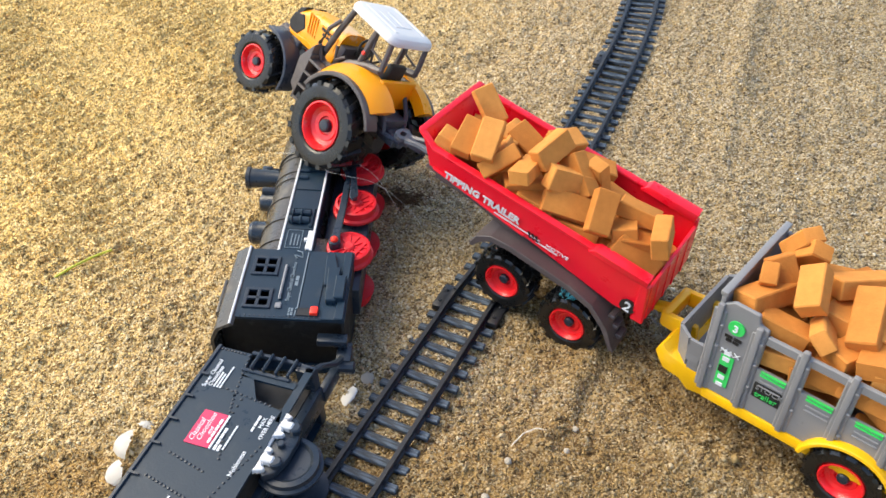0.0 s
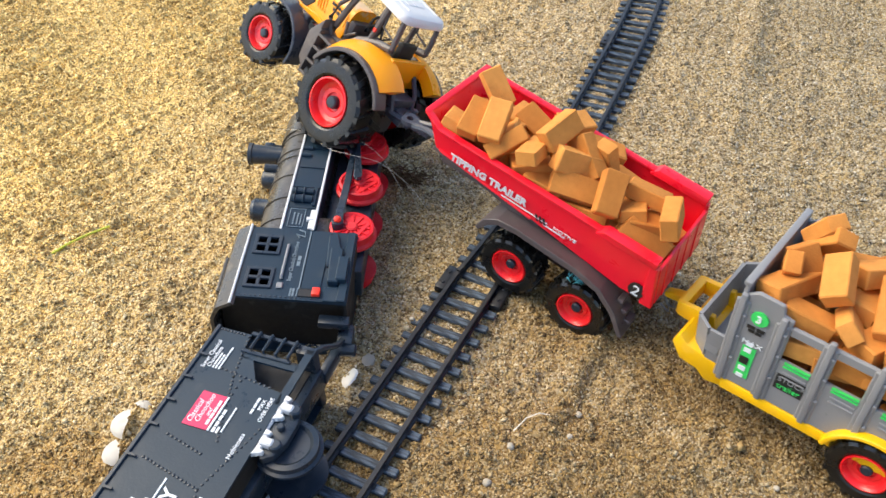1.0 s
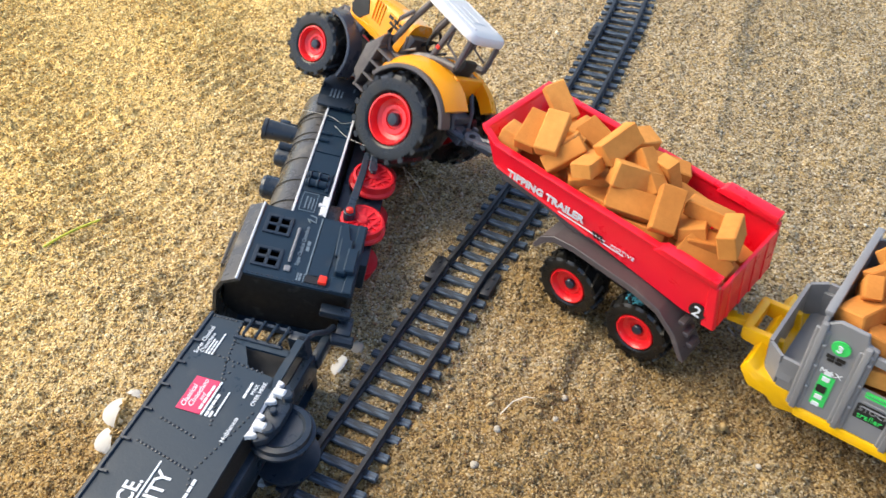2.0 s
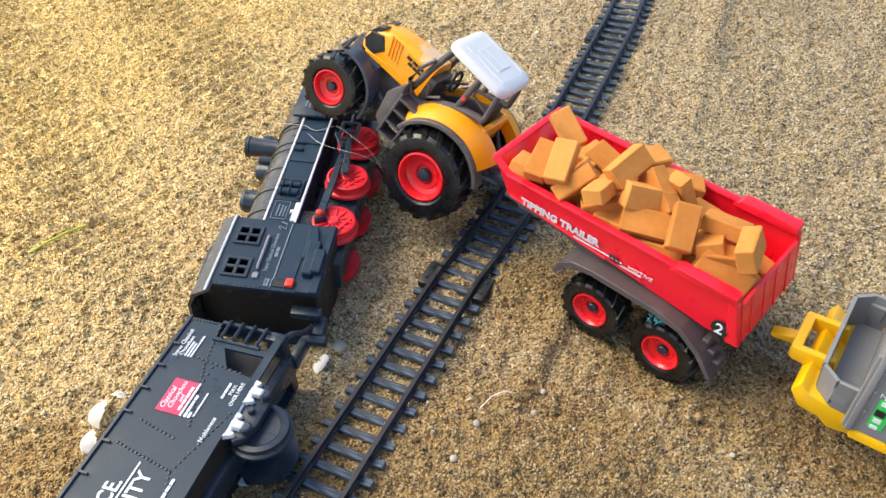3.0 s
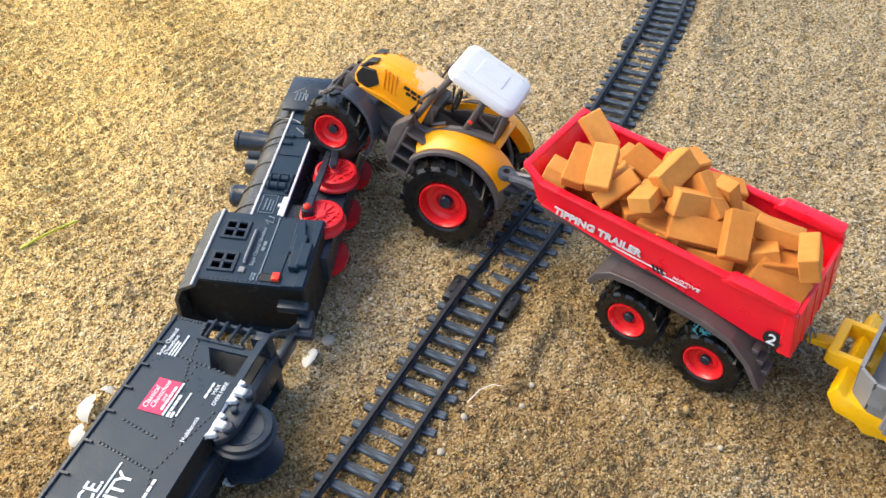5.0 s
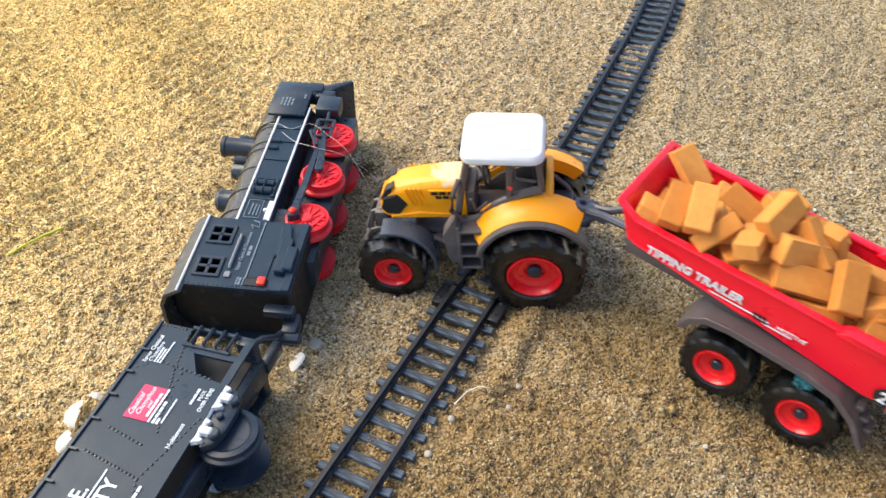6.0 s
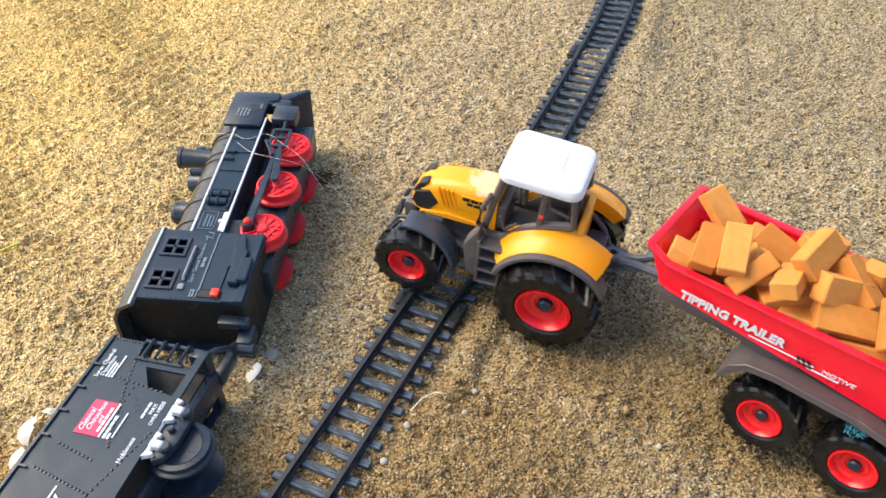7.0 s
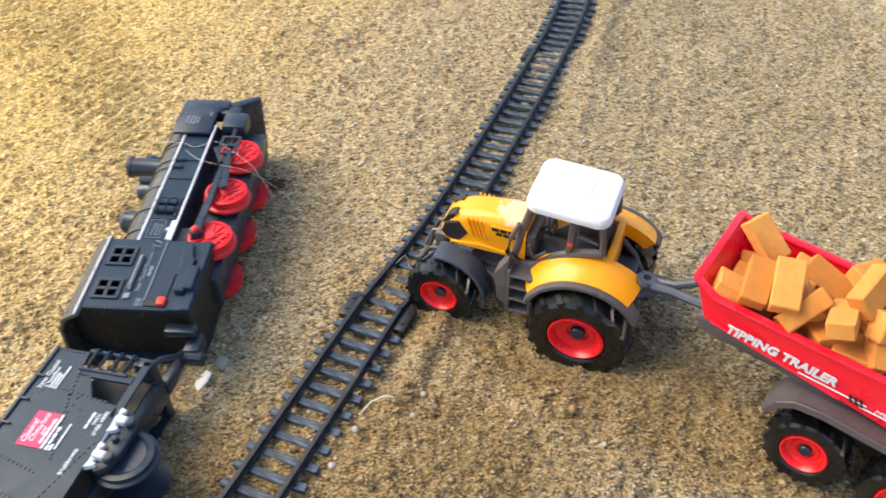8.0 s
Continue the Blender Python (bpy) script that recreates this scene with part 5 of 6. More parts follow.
    outer = [(-w - 0.0008, 0.0620), (-0.0150, 0.0690), (-0.0080, 0.0720), (0.0080, 0.0720), (0.0150, 0.0690), (w + 0.0008, 0.0620)]
    inner = [(y * 0.94, z - 0.0015) for y, z in outer][::-1]
    sweep(bm, [[(x, y, z) for y, z in outer + inner] for x in (-0.0050, 0.0465)])
    box(bm, 0.012, 0.034, -0.008, 0.008, 0.0716, 0.0736, 0.0006)
    part("cab_roof", bm, BOILER_GLEAM, ob, "black cab roof, bright-worn along the edge")
    bm = bmesh.new()
    for s in (-1, 1):
        rod(bm, (-0.0050, s * (w + 0.0006), 0.0622), (0.0465, s * (w + 0.0006), 0.0622), 0.0006, 6)
    part("roof_gutter", bm, SILVER, ob, "silver-worn gutter edge")
    for x0, x1 in ((0.0440, 0.0455), (0.0050, 0.0062)):
        bm = bmesh.new()
        sweep(bm, [[(x, y, z) for y, z in ((-w + 0.0014, 0.0131), (w - 0.0014, 0.0131), (w - 0.0014, 0.0620), (0.0120, 0.0695), (-0.0120, 0.0695), (-w + 0.0014, 0.0620))] for x in (x0, x1)])
        part("cab_bulkhead", bm, DARK, ob)
    bm = bmesh.new()
    box(bm, 0.0, 0.0455, -w + 0.0014, w - 0.0014, 0.0115, 0.0130)
    part("cab_floor", bm, DARK, ob)
    bm = bmesh.new()
    box(bm, -0.0105, 0.0010, -0.0040, 0.0040, 0.0080, 0.0150, 0.001)
    box(bm, -0.0050, 0.0005, -0.0100, -0.0060, 0.0100, 0.0240, 0.0008)
    rod(bm, (-0.0110, 0, 0.0060), (-0.0110, 0, 0.0170), 0.0030)
    part("rear_coupling", bm, LOCO, ob)
    # boiler
    bm = bmesh.new()
    R, cz = 0.0165, 0.0470
    along_x = Matrix.Translation((0.045, 0, cz)) @ pose(0, 0, 0, 0, 0, -90)
    lathe(bm, [(0, 0), (R, 0), (R, 0.0840), (R * 1.06, 0.0842), (R * 1.06, 0.1040), (R * 0.98, 0.1060), (R * 0.60, 0.1070), (R * 0.55, 0.1090), (0, 0.1090)], 40, along_x)
    for x in (0.010, 0.026, 0.044, 0.060, 0.066, 0.080):
        lathe(bm, [(R, x), (R + 0.0006, x + 0.0002), (R + 0.0006, x + 0.0010), (R, x + 0.0012)], 40, along_x)
    box(bm, 0.045, 0.060, -0.0150, 0.0150, 0.026, 0.046, 0.0015)
    part("boiler", bm, BOILER_GLEAM, ob, "glossy black boiler with raised bands")
    bm = bmesh.new()
    lathe(bm, [(0, 0.0590 - 0.0040), (0.0050, 0.0555), (0.0052, 0.0600), (0.0047, 0.0620), (0.0056, 0.0790), (0.0062, 0.0795), (0.0062, 0.0815), (0.0050, 0.0818), (0.0044, 0.0760), (0, 0.0750)], 28,
          Matrix(((1, 0, 0, 0.1245), (0, 0, 1, 0), (0, 1, 0, 0), (0, 0, 0, 1))))
    part("chimney", bm, LOCO, ob, "tapered black chimney with a rim")
    for x, r, h in ((0.1035, 0.0052, 0.0705), (0.0780, 0.0062, 0.0715)):
        bm = bmesh.new()
        lathe(bm, [(r * 1.25, 0.0560), (r, 0.0600), (r, h - 0.0025), (r * 0.85, h - 0.0008), (r * 0.5, h), (0, h)], 24, Matrix(((1, 0, 0, x), (0, 0, 1, 0), (0, 1, 0, 0), (0, 0, 0, 1))))
        part("dome", bm, LOCO, ob)
    bm = bmesh.new()
    rod(bm, (0.1060, -0.0060, 0.0600), (0.1060, -0.0060, 0.0690), 0.0022)
    rod(bm, (0.1300, 0.0, 0.0600), (0.1300, 0.0, 0.0690), 0.0028)
    box(bm, 0.1270, 0.1330, -0.003, 0.003, 0.0680, 0.0740, 0.001)
    part("bell_and_lamp", bm, LOCO, ob)
    # running boards and side tanks between the two bright edges
    for s in (-1, 1):
        bm = bmesh.new()
        prism(bm, [(0.0455, 0.0335), (0.1340, 0.0335), (0.1340, 0.0485), (0.0455, 0.0485)], *sorted((s * 0.0125, s * 0.0176)), 0.0004, seg=1)
        for x in (0.062, 0.078, 0.094, 0.110, 0.122):
            box(bm, x, x + 0.0005, *sorted((s * 0.0170, s * 0.0181)), 0.0345, 0.0475)
        for x, k in ((0.068, 1.0), (0.0735, 1.0)):
            rod(bm, (x, s * 0.0190, 0.0365), (x, s * 0.0190, 0.0475), 0.0019)
            rod(bm, (x, s * 0.0190, 0.0405), (x, s * 0.0190, 0.0420), 0.0026)
            rod(bm, (x, s * 0.0190, 0.0450), (x, s * 0.0190, 0.0462), 0.0026)
        box(bm, 0.064, 0.078, *sorted((s * 0.0170, s * 0.0188)), 0.0350, 0.0370, 0.0004, seg=1)
        for x in (0.1040, 0.1100):
            rod(bm, (x, s * 0.0182, 0.0425), (x, s * 0.0182, 0.0480), 0.0011)
        part("side_tank", bm, LOCO_SIDE, ob)
        bm = bmesh.new()
        box(bm, 0.0455, 0.1360, *sorted((s * 0.0125, s * 0.0184)), 0.0482, 0.0494, 0.0002, seg=1)
        part("handrail_edge", bm, SILVER, ob, "silver-worn long edge")
        bm = bmesh.new()
        box(bm, 0.0455, 0.1420, *sorted((s * 0.0090, s * 0.0188)), 0.0322, 0.0336, 0.0002, seg=1)
        part("running_board", bm, LOCO_SIDE, ob)
        bm = bmesh.new()
        box(bm, 0.0455, 0.1420, *sorted((s * 0.0186, s * 0.0192)), 0.0326, 0.0338, 0.0002, seg=1)
        if s < 0:
            box(bm, 0.0470, 0.0610, -0.0186, -0.0165, 0.0336, 0.0362, 0.0004, seg=1)
            box(bm, 0.0530, 0.0550, -0.0190, -0.0165, 0.0336, 0.0376, 0.0004, seg=1)
        part("board_edge", bm, SILVER, ob, "thin silver-worn edge of the running board")
        if s < 0:
            bm = bmesh.new()
            for x0, x1, z0, z1 in ((0.0480, 0.0615, 0.0462, 0.0465), (0.0480, 0.0615, 0.0388, 0.0391), (0.0480, 0.0483, 0.0388, 0.0465), (0.0612, 0.0615, 0.0388, 0.0465)):
                box(bm, x0, x1, -0.0180, -0.0174, z0, z1)
            part("name_frame", bm, INK_PALE, ob)
            bars("small_print", [(0.0500, 0.0436, 0.0090, 0.0007), (0.0500, 0.0418, 0.0085, 0.0007), (0.0500, 0.0402, 0.0080, 0.0006)], on_right(0, -0.0178, 0), INK_PALE, ob)
        # smoke deflector
        bm = bmesh.new()
        prism(bm, [(0.1335, 0.0560), (0.1625, 0.0560), (0.1640, 0.0548), (0.1650, 0.0298), (0.1570, 0.0292), (0.1560, 0.0345), (0.1322, 0.0345), (0.1318, 0.0550)], *sorted((s * 0.0186, s * 0.0206)), 0.0006)
        box(bm, 0.136, 0.150, *sorted((s * 0.0120, s * 0.0190)), 0.0350, 0.0400, 0.0006)
        part("smoke_deflector", bm, LOCO, ob)
        if s < 0:
            bars("small_print", [(0.1400, 0.0490, 0.0075, 0.0010), (0.1395, 0.0470, 0.0085, 0.0010), (0.1395, 0.0450, 0.0085, 0.0010), (0.1405, 0.0430, 0.0065, 0.0010), (0.1480, 0.0370, 0.0040, 0.0010)],
                 on_right(0, -0.0208, 0), INK_PALE, ob)
            bm = bmesh.new()
            for k in range(7):
                rivets(bm, along((0.1410 + k * 0.0005, -0.0206, 0.0350 + k * 0.0013), (0.1520, -0.0206, 0.0350 + k * 0.0013), 7 - k // 3), 0.00035)
            part("riveted_seam", bm, LOCO, ob)
        # cylinders, rods and wheels
        bm = bmesh.new()
        box(bm, 0.1390, 0.1530, *sorted((s * 0.0120, s * 0.0205)), 0.0165, 0.0300, 0.0012)
        part("cylinder", bm, LOCO, ob)
        bm = bmesh.new()
        y0, y1 = sorted((s * 0.0182, s * 0.0200))
        prism(bm, [(0.0490, 0.0235), (0.0535, 0.0250), (0.0570, 0.0240), (0.0850, 0.0228), (0.1250, 0.0222), (0.1250, 0.0198), (0.0850, 0.0192), (0.0570, 0.0200), (0.0510, 0.0195)], y0, y1, 0.0004, seg=1)
        rod(bm, (0.1250, s * 0.0185, 0.0210), (0.1390, s * 0.0185, 0.0215), 0.0011)
        part("main_rod", bm, LOCO, ob)
        bm = bmesh.new()
        y2, y3 = sorted((s * 0.0200, s * 0.0214))
        for z0, z1 in ((0.0245, 0.0262), (0.0155, 0.0172)):
            box(bm, 0.1130, 0.1290, y2, y3, z0, z1, 0.0003, seg=1)
        for x in (0.1130, 0.1200, 0.1275):
            box(bm, x, x + 0.0018, y2, y3, 0.0160, 0.0260, 0.0003, seg=1)
        prism(bm, [(0.0830, 0.0165), (0.0860, 0.0185), (0.1140, 0.0200), (0.1140, 0.0180), (0.0870, 0.0140)], y2, y3, 0.0004, seg=1)
        prism(bm, [(0.1050, 0.0225), (0.1180, 0.0285), (0.1195, 0.0270), (0.1065, 0.0210)], y2, y3, 0.0003, seg=1)
        lathe(bm, [(0, 0), (0.0018, 0), (0.0018, 0.0022), (0, 0.0022)], 12, pose(0.0855, s * 0.0200, 0.0160, 0, 0, 0 if s > 0 else 180))
        part("valve_gear", bm, LOCO, ob)
        bm = bmesh.new()
        lathe(bm, [(0.0030, -0.004), (0.0030, 0.0006), (0.0026, 0.0010), (0, 0.0010)], 16, pose(0.0521, s * 0.0196, 0.0222, 0, 0, 0 if s > 0 else 180))
        part("crank_boss", bm, LOCO, ob)
        bm = bmesh.new()
        lathe(bm, [(0.0019, 0.0008), (0.0018, 0.0022), (0.0010, 0.0030), (0, 0.0032)], 14, pose(0.0521, s * 0.0196, 0.0222, 0, 0, 0 if s > 0 else 180))
        part("crank_pin", bm, SWITCH, ob, "small red crank pin")
        for x in (0.0520, 0.0865, 0.1205):
            link_mesh("driving_wheel", DRIVER, WHEEL_RED, ob, pose(x, s * 0.0140, 0.0153, 0, random.uniform(0, 90), 0 if s < 0 else 180), "red spoked driving wheel")
    bm = bmesh.new()
    box(bm, 0.0300, 0.1500, -0.0085, 0.0085, 0.0080, 0.0300, 0.001)
    for x in (0.0520, 0.0865, 0.1205):
        rod(bm, (x, -0.013, 0.0153), (x, 0.013, 0.0153), 0.0018)
    part("frame", bm, LOCO, ob)
    bm = bmesh.new()
    box(bm, 0.1530, 0.1600, -0.0195, 0.0195, 0.0220, 0.0330, 0.0012)
    prism(bm, [(0.1600, 0.0330), (0.1640, 0.0335), (0.1690, 0.0250), (0.1740, 0.0150), (0.1715, 0.0135), (0.1660, 0.0200), (0.1600, 0.0260)], -0.0185, 0.0185, 0.0008)
    box(bm, 0.1540, 0.1580, -0.0200, -0.0120, 0.0320, 0.0375, 0.001)
    box(bm, 0.1540, 0.1580, 0.0120, 0.0200, 0.0320, 0.0375, 0.001)
    part("pilot", bm, LOCO, ob, "black buffer beam and cowcatcher")
    return ob


DRIVER = driver_mesh()
loco = build_loco()


# ---- hopper wagon on its side ----
def build_hopper():
    ob = thing("hopper_wagon", "black riveted toy hopper wagon lying on its side", "toy train")
    L, zt, zs, w = -0.150, 0.0570, 0.0120, 0.0175
    for s in (-1, 1):
        bm = bmesh.new()
        y0, y1 = sorted((s * (w - 0.0012), s * w))
        # the plate, with the open trapezoid under the slope sheet left out
        prism(bm, [(0, 0.0410), (0, zt), (L, zt), (L, zs), (-0.0420, zs), (-0.0300, 0.0125), (-0.0245, 0.0140), (-0.0225, 0.0270), (-0.0125, 0.0335), (-0.0115, 0.0395)], y0, y1)
        prism(bm, [(-0.0095, 0.0140), (-0.0095, 0.0395), (-0.0125, 0.0395), (-0.0125, 0.0140)], y0, y1)
        prism(bm, [(0, zs - 0.001), (0, 0.0145), (-0.0300, 0.0145), (-0.0300, zs - 0.001)], y0, y1)
        part("side_plate", bm, LOCO_SIDE, ob, "black side plate with rows of rivets")
        bm = bmesh.new()
        box(bm, L, 0.0006, *sorted((s * (w - 0.002), s * (w + 0.0010))), zt - 0.0012, zt + 0.0006, 0.0003, seg=1)
        for x in (-0.0165, -0.0290, -0.0415, -0.0540, -0.0690, -0.0840, -0.1000):
            prism(bm, [(x - 0.0006, zt), (x + 0.0006, zt), (x + 0.0004, zt - 0.0045), (x - 0.0004, zt - 0.0045)], *sorted((s * w, s * (w + 0.0012))))
        part("top_rail", bm, LOCO, ob)
        bm = bmesh.new()
        n = (0, s, 0)
        y = s * w
        for p, q, k in (((-0.0010, y, zt - 0.002), (-0.0010, y, 0.0440), 8), ((-0.0015, y, 0.0415), (-0.0230, y, 0.0370), 10), ((-0.0230, y, 0.0370), (-0.0530, y, 0.0270), 16),
                        ((-0.0195, y, zt - 0.0060), (-0.0235, y, 0.0200), 14), ((-0.0560, y, zt - 0.010), (-0.0600, y, 0.0300), 9), ((-0.0680, y, zt - 0.007), (-0.0740, y, 0.0230), 15),
                        ((-0.0740, y, 0.0230), (-0.0430, y, 0.0140), 14), ((-0.0745, y, 0.0230), (-0.1000, y, 0.0140), 12), ((-0.0950, y, zt - 0.007), (-0.0980, y, 0.0300), 10),
                        ((-0.0240, y, 0.0330), (-0.0420, y, 0.0330), 6)):
            rivets(bm, along(p, q, k), 0.00072, n)
        part("riveted_seam", bm, LOCO, ob)
        bm = bmesh.new()
        for z in (0.0365, 0.0308, 0.0250, 0.0193):
            tube(bm, [(0.0008, s * (w - 0.0004), z), (0.0008, s * (w + 0.0022), z), (-0.0085, s * (w + 0.0022), z), (-0.0085, s * (w - 0.0004), z)], 0.0007, 6)
        box(bm, -0.0100, -0.0082, *sorted((s * (w - 0.0010), s * (w + 0.0010))), 0.0180, 0.0410, 0.0003, seg=1)
        box(bm, -0.0004, 0.0014, *sorted((s * (w - 0.0010), s * (w + 0.0010))), 0.0180, 0.0410, 0.0003, seg=1)
        part("ladder", bm, LOCO, ob, "row of ladder rungs at the wagon's end")
        # added black plate, its colour giving the opening its deep shade
        bm = bmesh.new()
        prism(bm, [(-0.0005, 0.0400), (-0.0265, 0.0400), (-0.0265, 0.0130), (-0.0005, 0.0130)], *sorted((s * (w - 0.0110), s * (w - 0.0122))))
        part("slope_recess", bm, INK_BLACK, ob)
    m = on_right(0, -w - 0.0003, 0)
    lettering("lettering", "Super Classical", 0.0028, on_right(-0.0225, -w - 0.0002, 0.0511), INK_WHITE, ob, squeeze=0.92)
    lettering("lettering", "Choochoo", 0.0028, on_right(-0.0215, -w - 0.0002, 0.0487), INK_WHITE, ob, squeeze=0.92)
    bars("small_print", [(-0.0215, 0.0472, 0.0085, 0.0007), (-0.0215, 0.0458, 0.0080, 0.0007), (-0.0215, 0.0444, 0.0125, 0.0007)], m, INK_WHITE, ob)
    bm = bmesh.new()
    prism(bm, [(-0.0500, 0.0338), (-0.0332, 0.0338), (-0.0332, 0.0446), (-0.0500, 0.0446)], -w - 0.0004, -w + 0.0002)
    part("crimson_panel", bm, INK_PINK, ob, "crimson emblem panel with pale script")
    bm = bmesh.new()
    box(bm, -0.0500, -0.0332, -w - 0.0006, -w, 0.0326, 0.0334)
    part("rule", bm, INK_WHITE, ob)
    for words, x, z, k in (("Classical", -0.0488, 0.0414, 0.0034), ("Choochoo", -0.0480, 0.0384, 0.0034), ("and", -0.0440, 0.0361, 0.0026)):
        lettering("emblem_script", words, k, on_right(x, -w - 0.0004, z), INK_WHITE, ob, squeeze=0.95, shear=0.35)
    bars("small_print", [(-0.0478, 0.0343, 0.0125, 0.0011)], on_right(0, -w - 0.0005, 0), INK_WHITE, ob)
    bars("small_print", [(-0.0500, 0.0304, 0.0115, 0.0012), (-0.0500, 0.0288, 0.0035, 0.0010), (-0.0490, 0.0272, 0.0125, 0.0007)], m, INK_WHITE, ob)
    lettering("lettering", "Nobleness", 0.0030, on_right(-0.0590, -w - 0.0002, 0.0180), INK_WHITE, ob, squeeze=0.95)
    lettering("lettering", "MAX", 0.0025, on_right(-0.0350, -w - 0.0002, 0.0178), INK_WHITE, ob)
    lettering("lettering", "OVER HERE", 0.0025, on_right(-0.0400, -w - 0.0002, 0.0152), INK_WHITE, ob, squeeze=0.95)
    bars("small_print", [(-0.0375, 0.0205, 0.0085, 0.0010)], m, INK_WHITE, ob)
    lettering("lettering", "NICE.", 0.0088, on_right(-0.1010, -w - 0.0002, 0.0378), INK_WHITE, ob, squeeze=0.85, bold=0.00015)
    lettering("lettering", "NITY", 0.0088, on_right(-0.0955, -w - 0.0002, 0.0285), INK_WHITE, ob, squeeze=0.95, bold=0.00015)
    bm = bmesh.new()
    box(bm, -0.1050, -0.0735, -w - 0.0004, -w, 0.0358, 0.0365)
    part("rule", bm, INK_WHITE, ob)
    bars("small_print", [(-0.0880, 0.0190, 0.0120, 0.0012), (-0.0980, 0.0225, 0.0060, 0.0014)], m, INK_WHITE, ob)
    bm = bmesh.new()
    prism(bm, [(0.0, 0.0555), (-0.0015, 0.0555), (-0.0280, 0.0200), (-0.0265, 0.0200)], -w + 0.0012, w - 0.0012)
    box(bm, L, L + 0.0015, -w + 0.001, w - 0.001, zs, zt)
    box(bm, L, -0.028, -w + 0.0012, w - 0.0012, zs, zs + 0.0015)
    part("hopper_sheet", bm, DARK, ob)
    bm = bmesh.new()
    box(bm, L, 0.0012, -0.0060, 0.0060, 0.0090, 0.0150, 0.001)
    box(bm, -0.0030, 0.0020, -w, w, 0.0105, 0.0190, 0.0008)
    tube(bm, [(0.0010, -w + 0.003, 0.0130), (0.0060, -w + 0.004, 0.0110), (0.0130, -0.008, 0.0085), (0.0200, -0.004, 0.0090)], 0.0014)
    box(bm, 0.0, 0.0150, -0.0035, 0.0035, 0.0080, 0.0120, 0.0008)
    part("underframe", bm, LOCO, ob)
    # bogies
    for bx in (-0.0390, -0.1180):
        for s in (-1, 1):
            bm = bmesh.new()
            y0, y1 = sorted((s * 0.0120, s * 0.0158))
            prism(bm, [(bx - 0.0150, 0.0080), (bx - 0.0130, 0.0105), (bx - 0.0050, 0.0120), (bx + 0.0050, 0.0120), (bx + 0.0130, 0.0105), (bx + 0.0150, 0.0080), (bx + 0.0120, 0.0040),
                       (bx + 0.0045, 0.0020), (bx - 0.0045, 0.0020), (bx - 0.0120, 0.0040)], y0, y1, 0.0008)
            for d in (-0.0085, 0.0085):
                rod(bm, (bx + d, s * 0.0150, 0.0050), (bx + d, s * 0.0186, 0.0050), 0.0026)
            rod(bm, (bx, s * 0.0150, 0.0070), (bx, s * 0.0182, 0.0070), 0.0016)
            part("bogie_frame", bm, LOCO, ob)
            bm = bmesh.new()
            for d in (-0.0085, 0.0085):
                box(bm, bx + d - 0.0062, bx + d + 0.0054, *sorted((s * 0.0155, s * 0.0176)), 0.0094, 0.0120, 0.0006, seg=1)
                box(bm, bx + d - 0.0018, bx + d + 0.0016, *sorted((s * 0.0155, s * 0.0192)), 0.0056, 0.0112, 0.0006, seg=1)
                prism(bm, [(bx + d - 0.0066, 0.0120), (bx + d - 0.0052, 0.0080), (bx + d - 0.0038, 0.0076), (bx + d - 0.0030, 0.0112)], *sorted((s * 0.0158, s * 0.0182)), 0.0003, seg=1)
                prism(bm, [(bx + d + 0.0058, 0.0116), (bx + d + 0.0050, 0.0086), (bx + d + 0.0034, 0.0090), (bx + d + 0.0026, 0.0116)], *sorted((s * 0.0158, s * 0.0180)), 0.0003, seg=1)
            box(bm, bx - 0.0150, bx + 0.0150, *sorted((s * 0.0150, s * 0.0170)), 0.0112, 0.0130, 0.0005, seg=1)
            part("axle_spring", bm, SILVER, ob, "white-worn axle springs")
            for d in (-0.0030,):
                bm = bmesh.new()
                lathe(bm, [(0, 0), (0.0135, 0), (0.0135, 0.0012), (0.0122, 0.0018), (0.0120, 0.0040), (0.0098, 0.0044), (0.0085, 0.0034), (0, 0.0034)], 36,
                      pose(bx + d, s * 0.0075, 0.0030, 0, 0, 0 if s > 0 else 180))
                part("bogie_wheel", bm, LOCO, ob)
    return ob


hopper = build_hopper()


# ---- clay bricks ----
def brick_mesh(k, w):
    bm = bmesh.new()
    box(bm, -0.0118 * k, 0.0118 * k, -0.0062 * w, 0.0062 * w, -0.0044 * w, 0.0044 * w, 0.0005, seg=1)
    for v in bm.verts:
        v.co += Vector((random.gauss(0, 1), random.gauss(0, 1), random.gauss(0, 1))) * 0.00012
    return mesh_of("brick", bm)


BRICKS = {}
red_load, grey_load = [], []


def lay(load, x, y, z, rx, ry, rz, k, w=0.94):
    """One brick, placed in its trailer's space."""
    if (k, w) not in BRICKS:
        BRICKS[k, w] = brick_mesh(k, w)
    ob = link_mesh("brick", BRICKS[k, w], BRICK)
    group = "bricks heaped in the red trailer" if load is red_load else "bricks heaped in the grey trailer"
    size = "small broken" if k < 0.85 else "miniature"
    tagged(ob, size + " orange clay brick in the " + ("red" if load is red_load else "grey") + " trailer's heap", "brick", group)
    load.append((ob, pose(x, y, z, 0, 0, rz) @ pose(0, 0, 0, rx, ry, 0)))


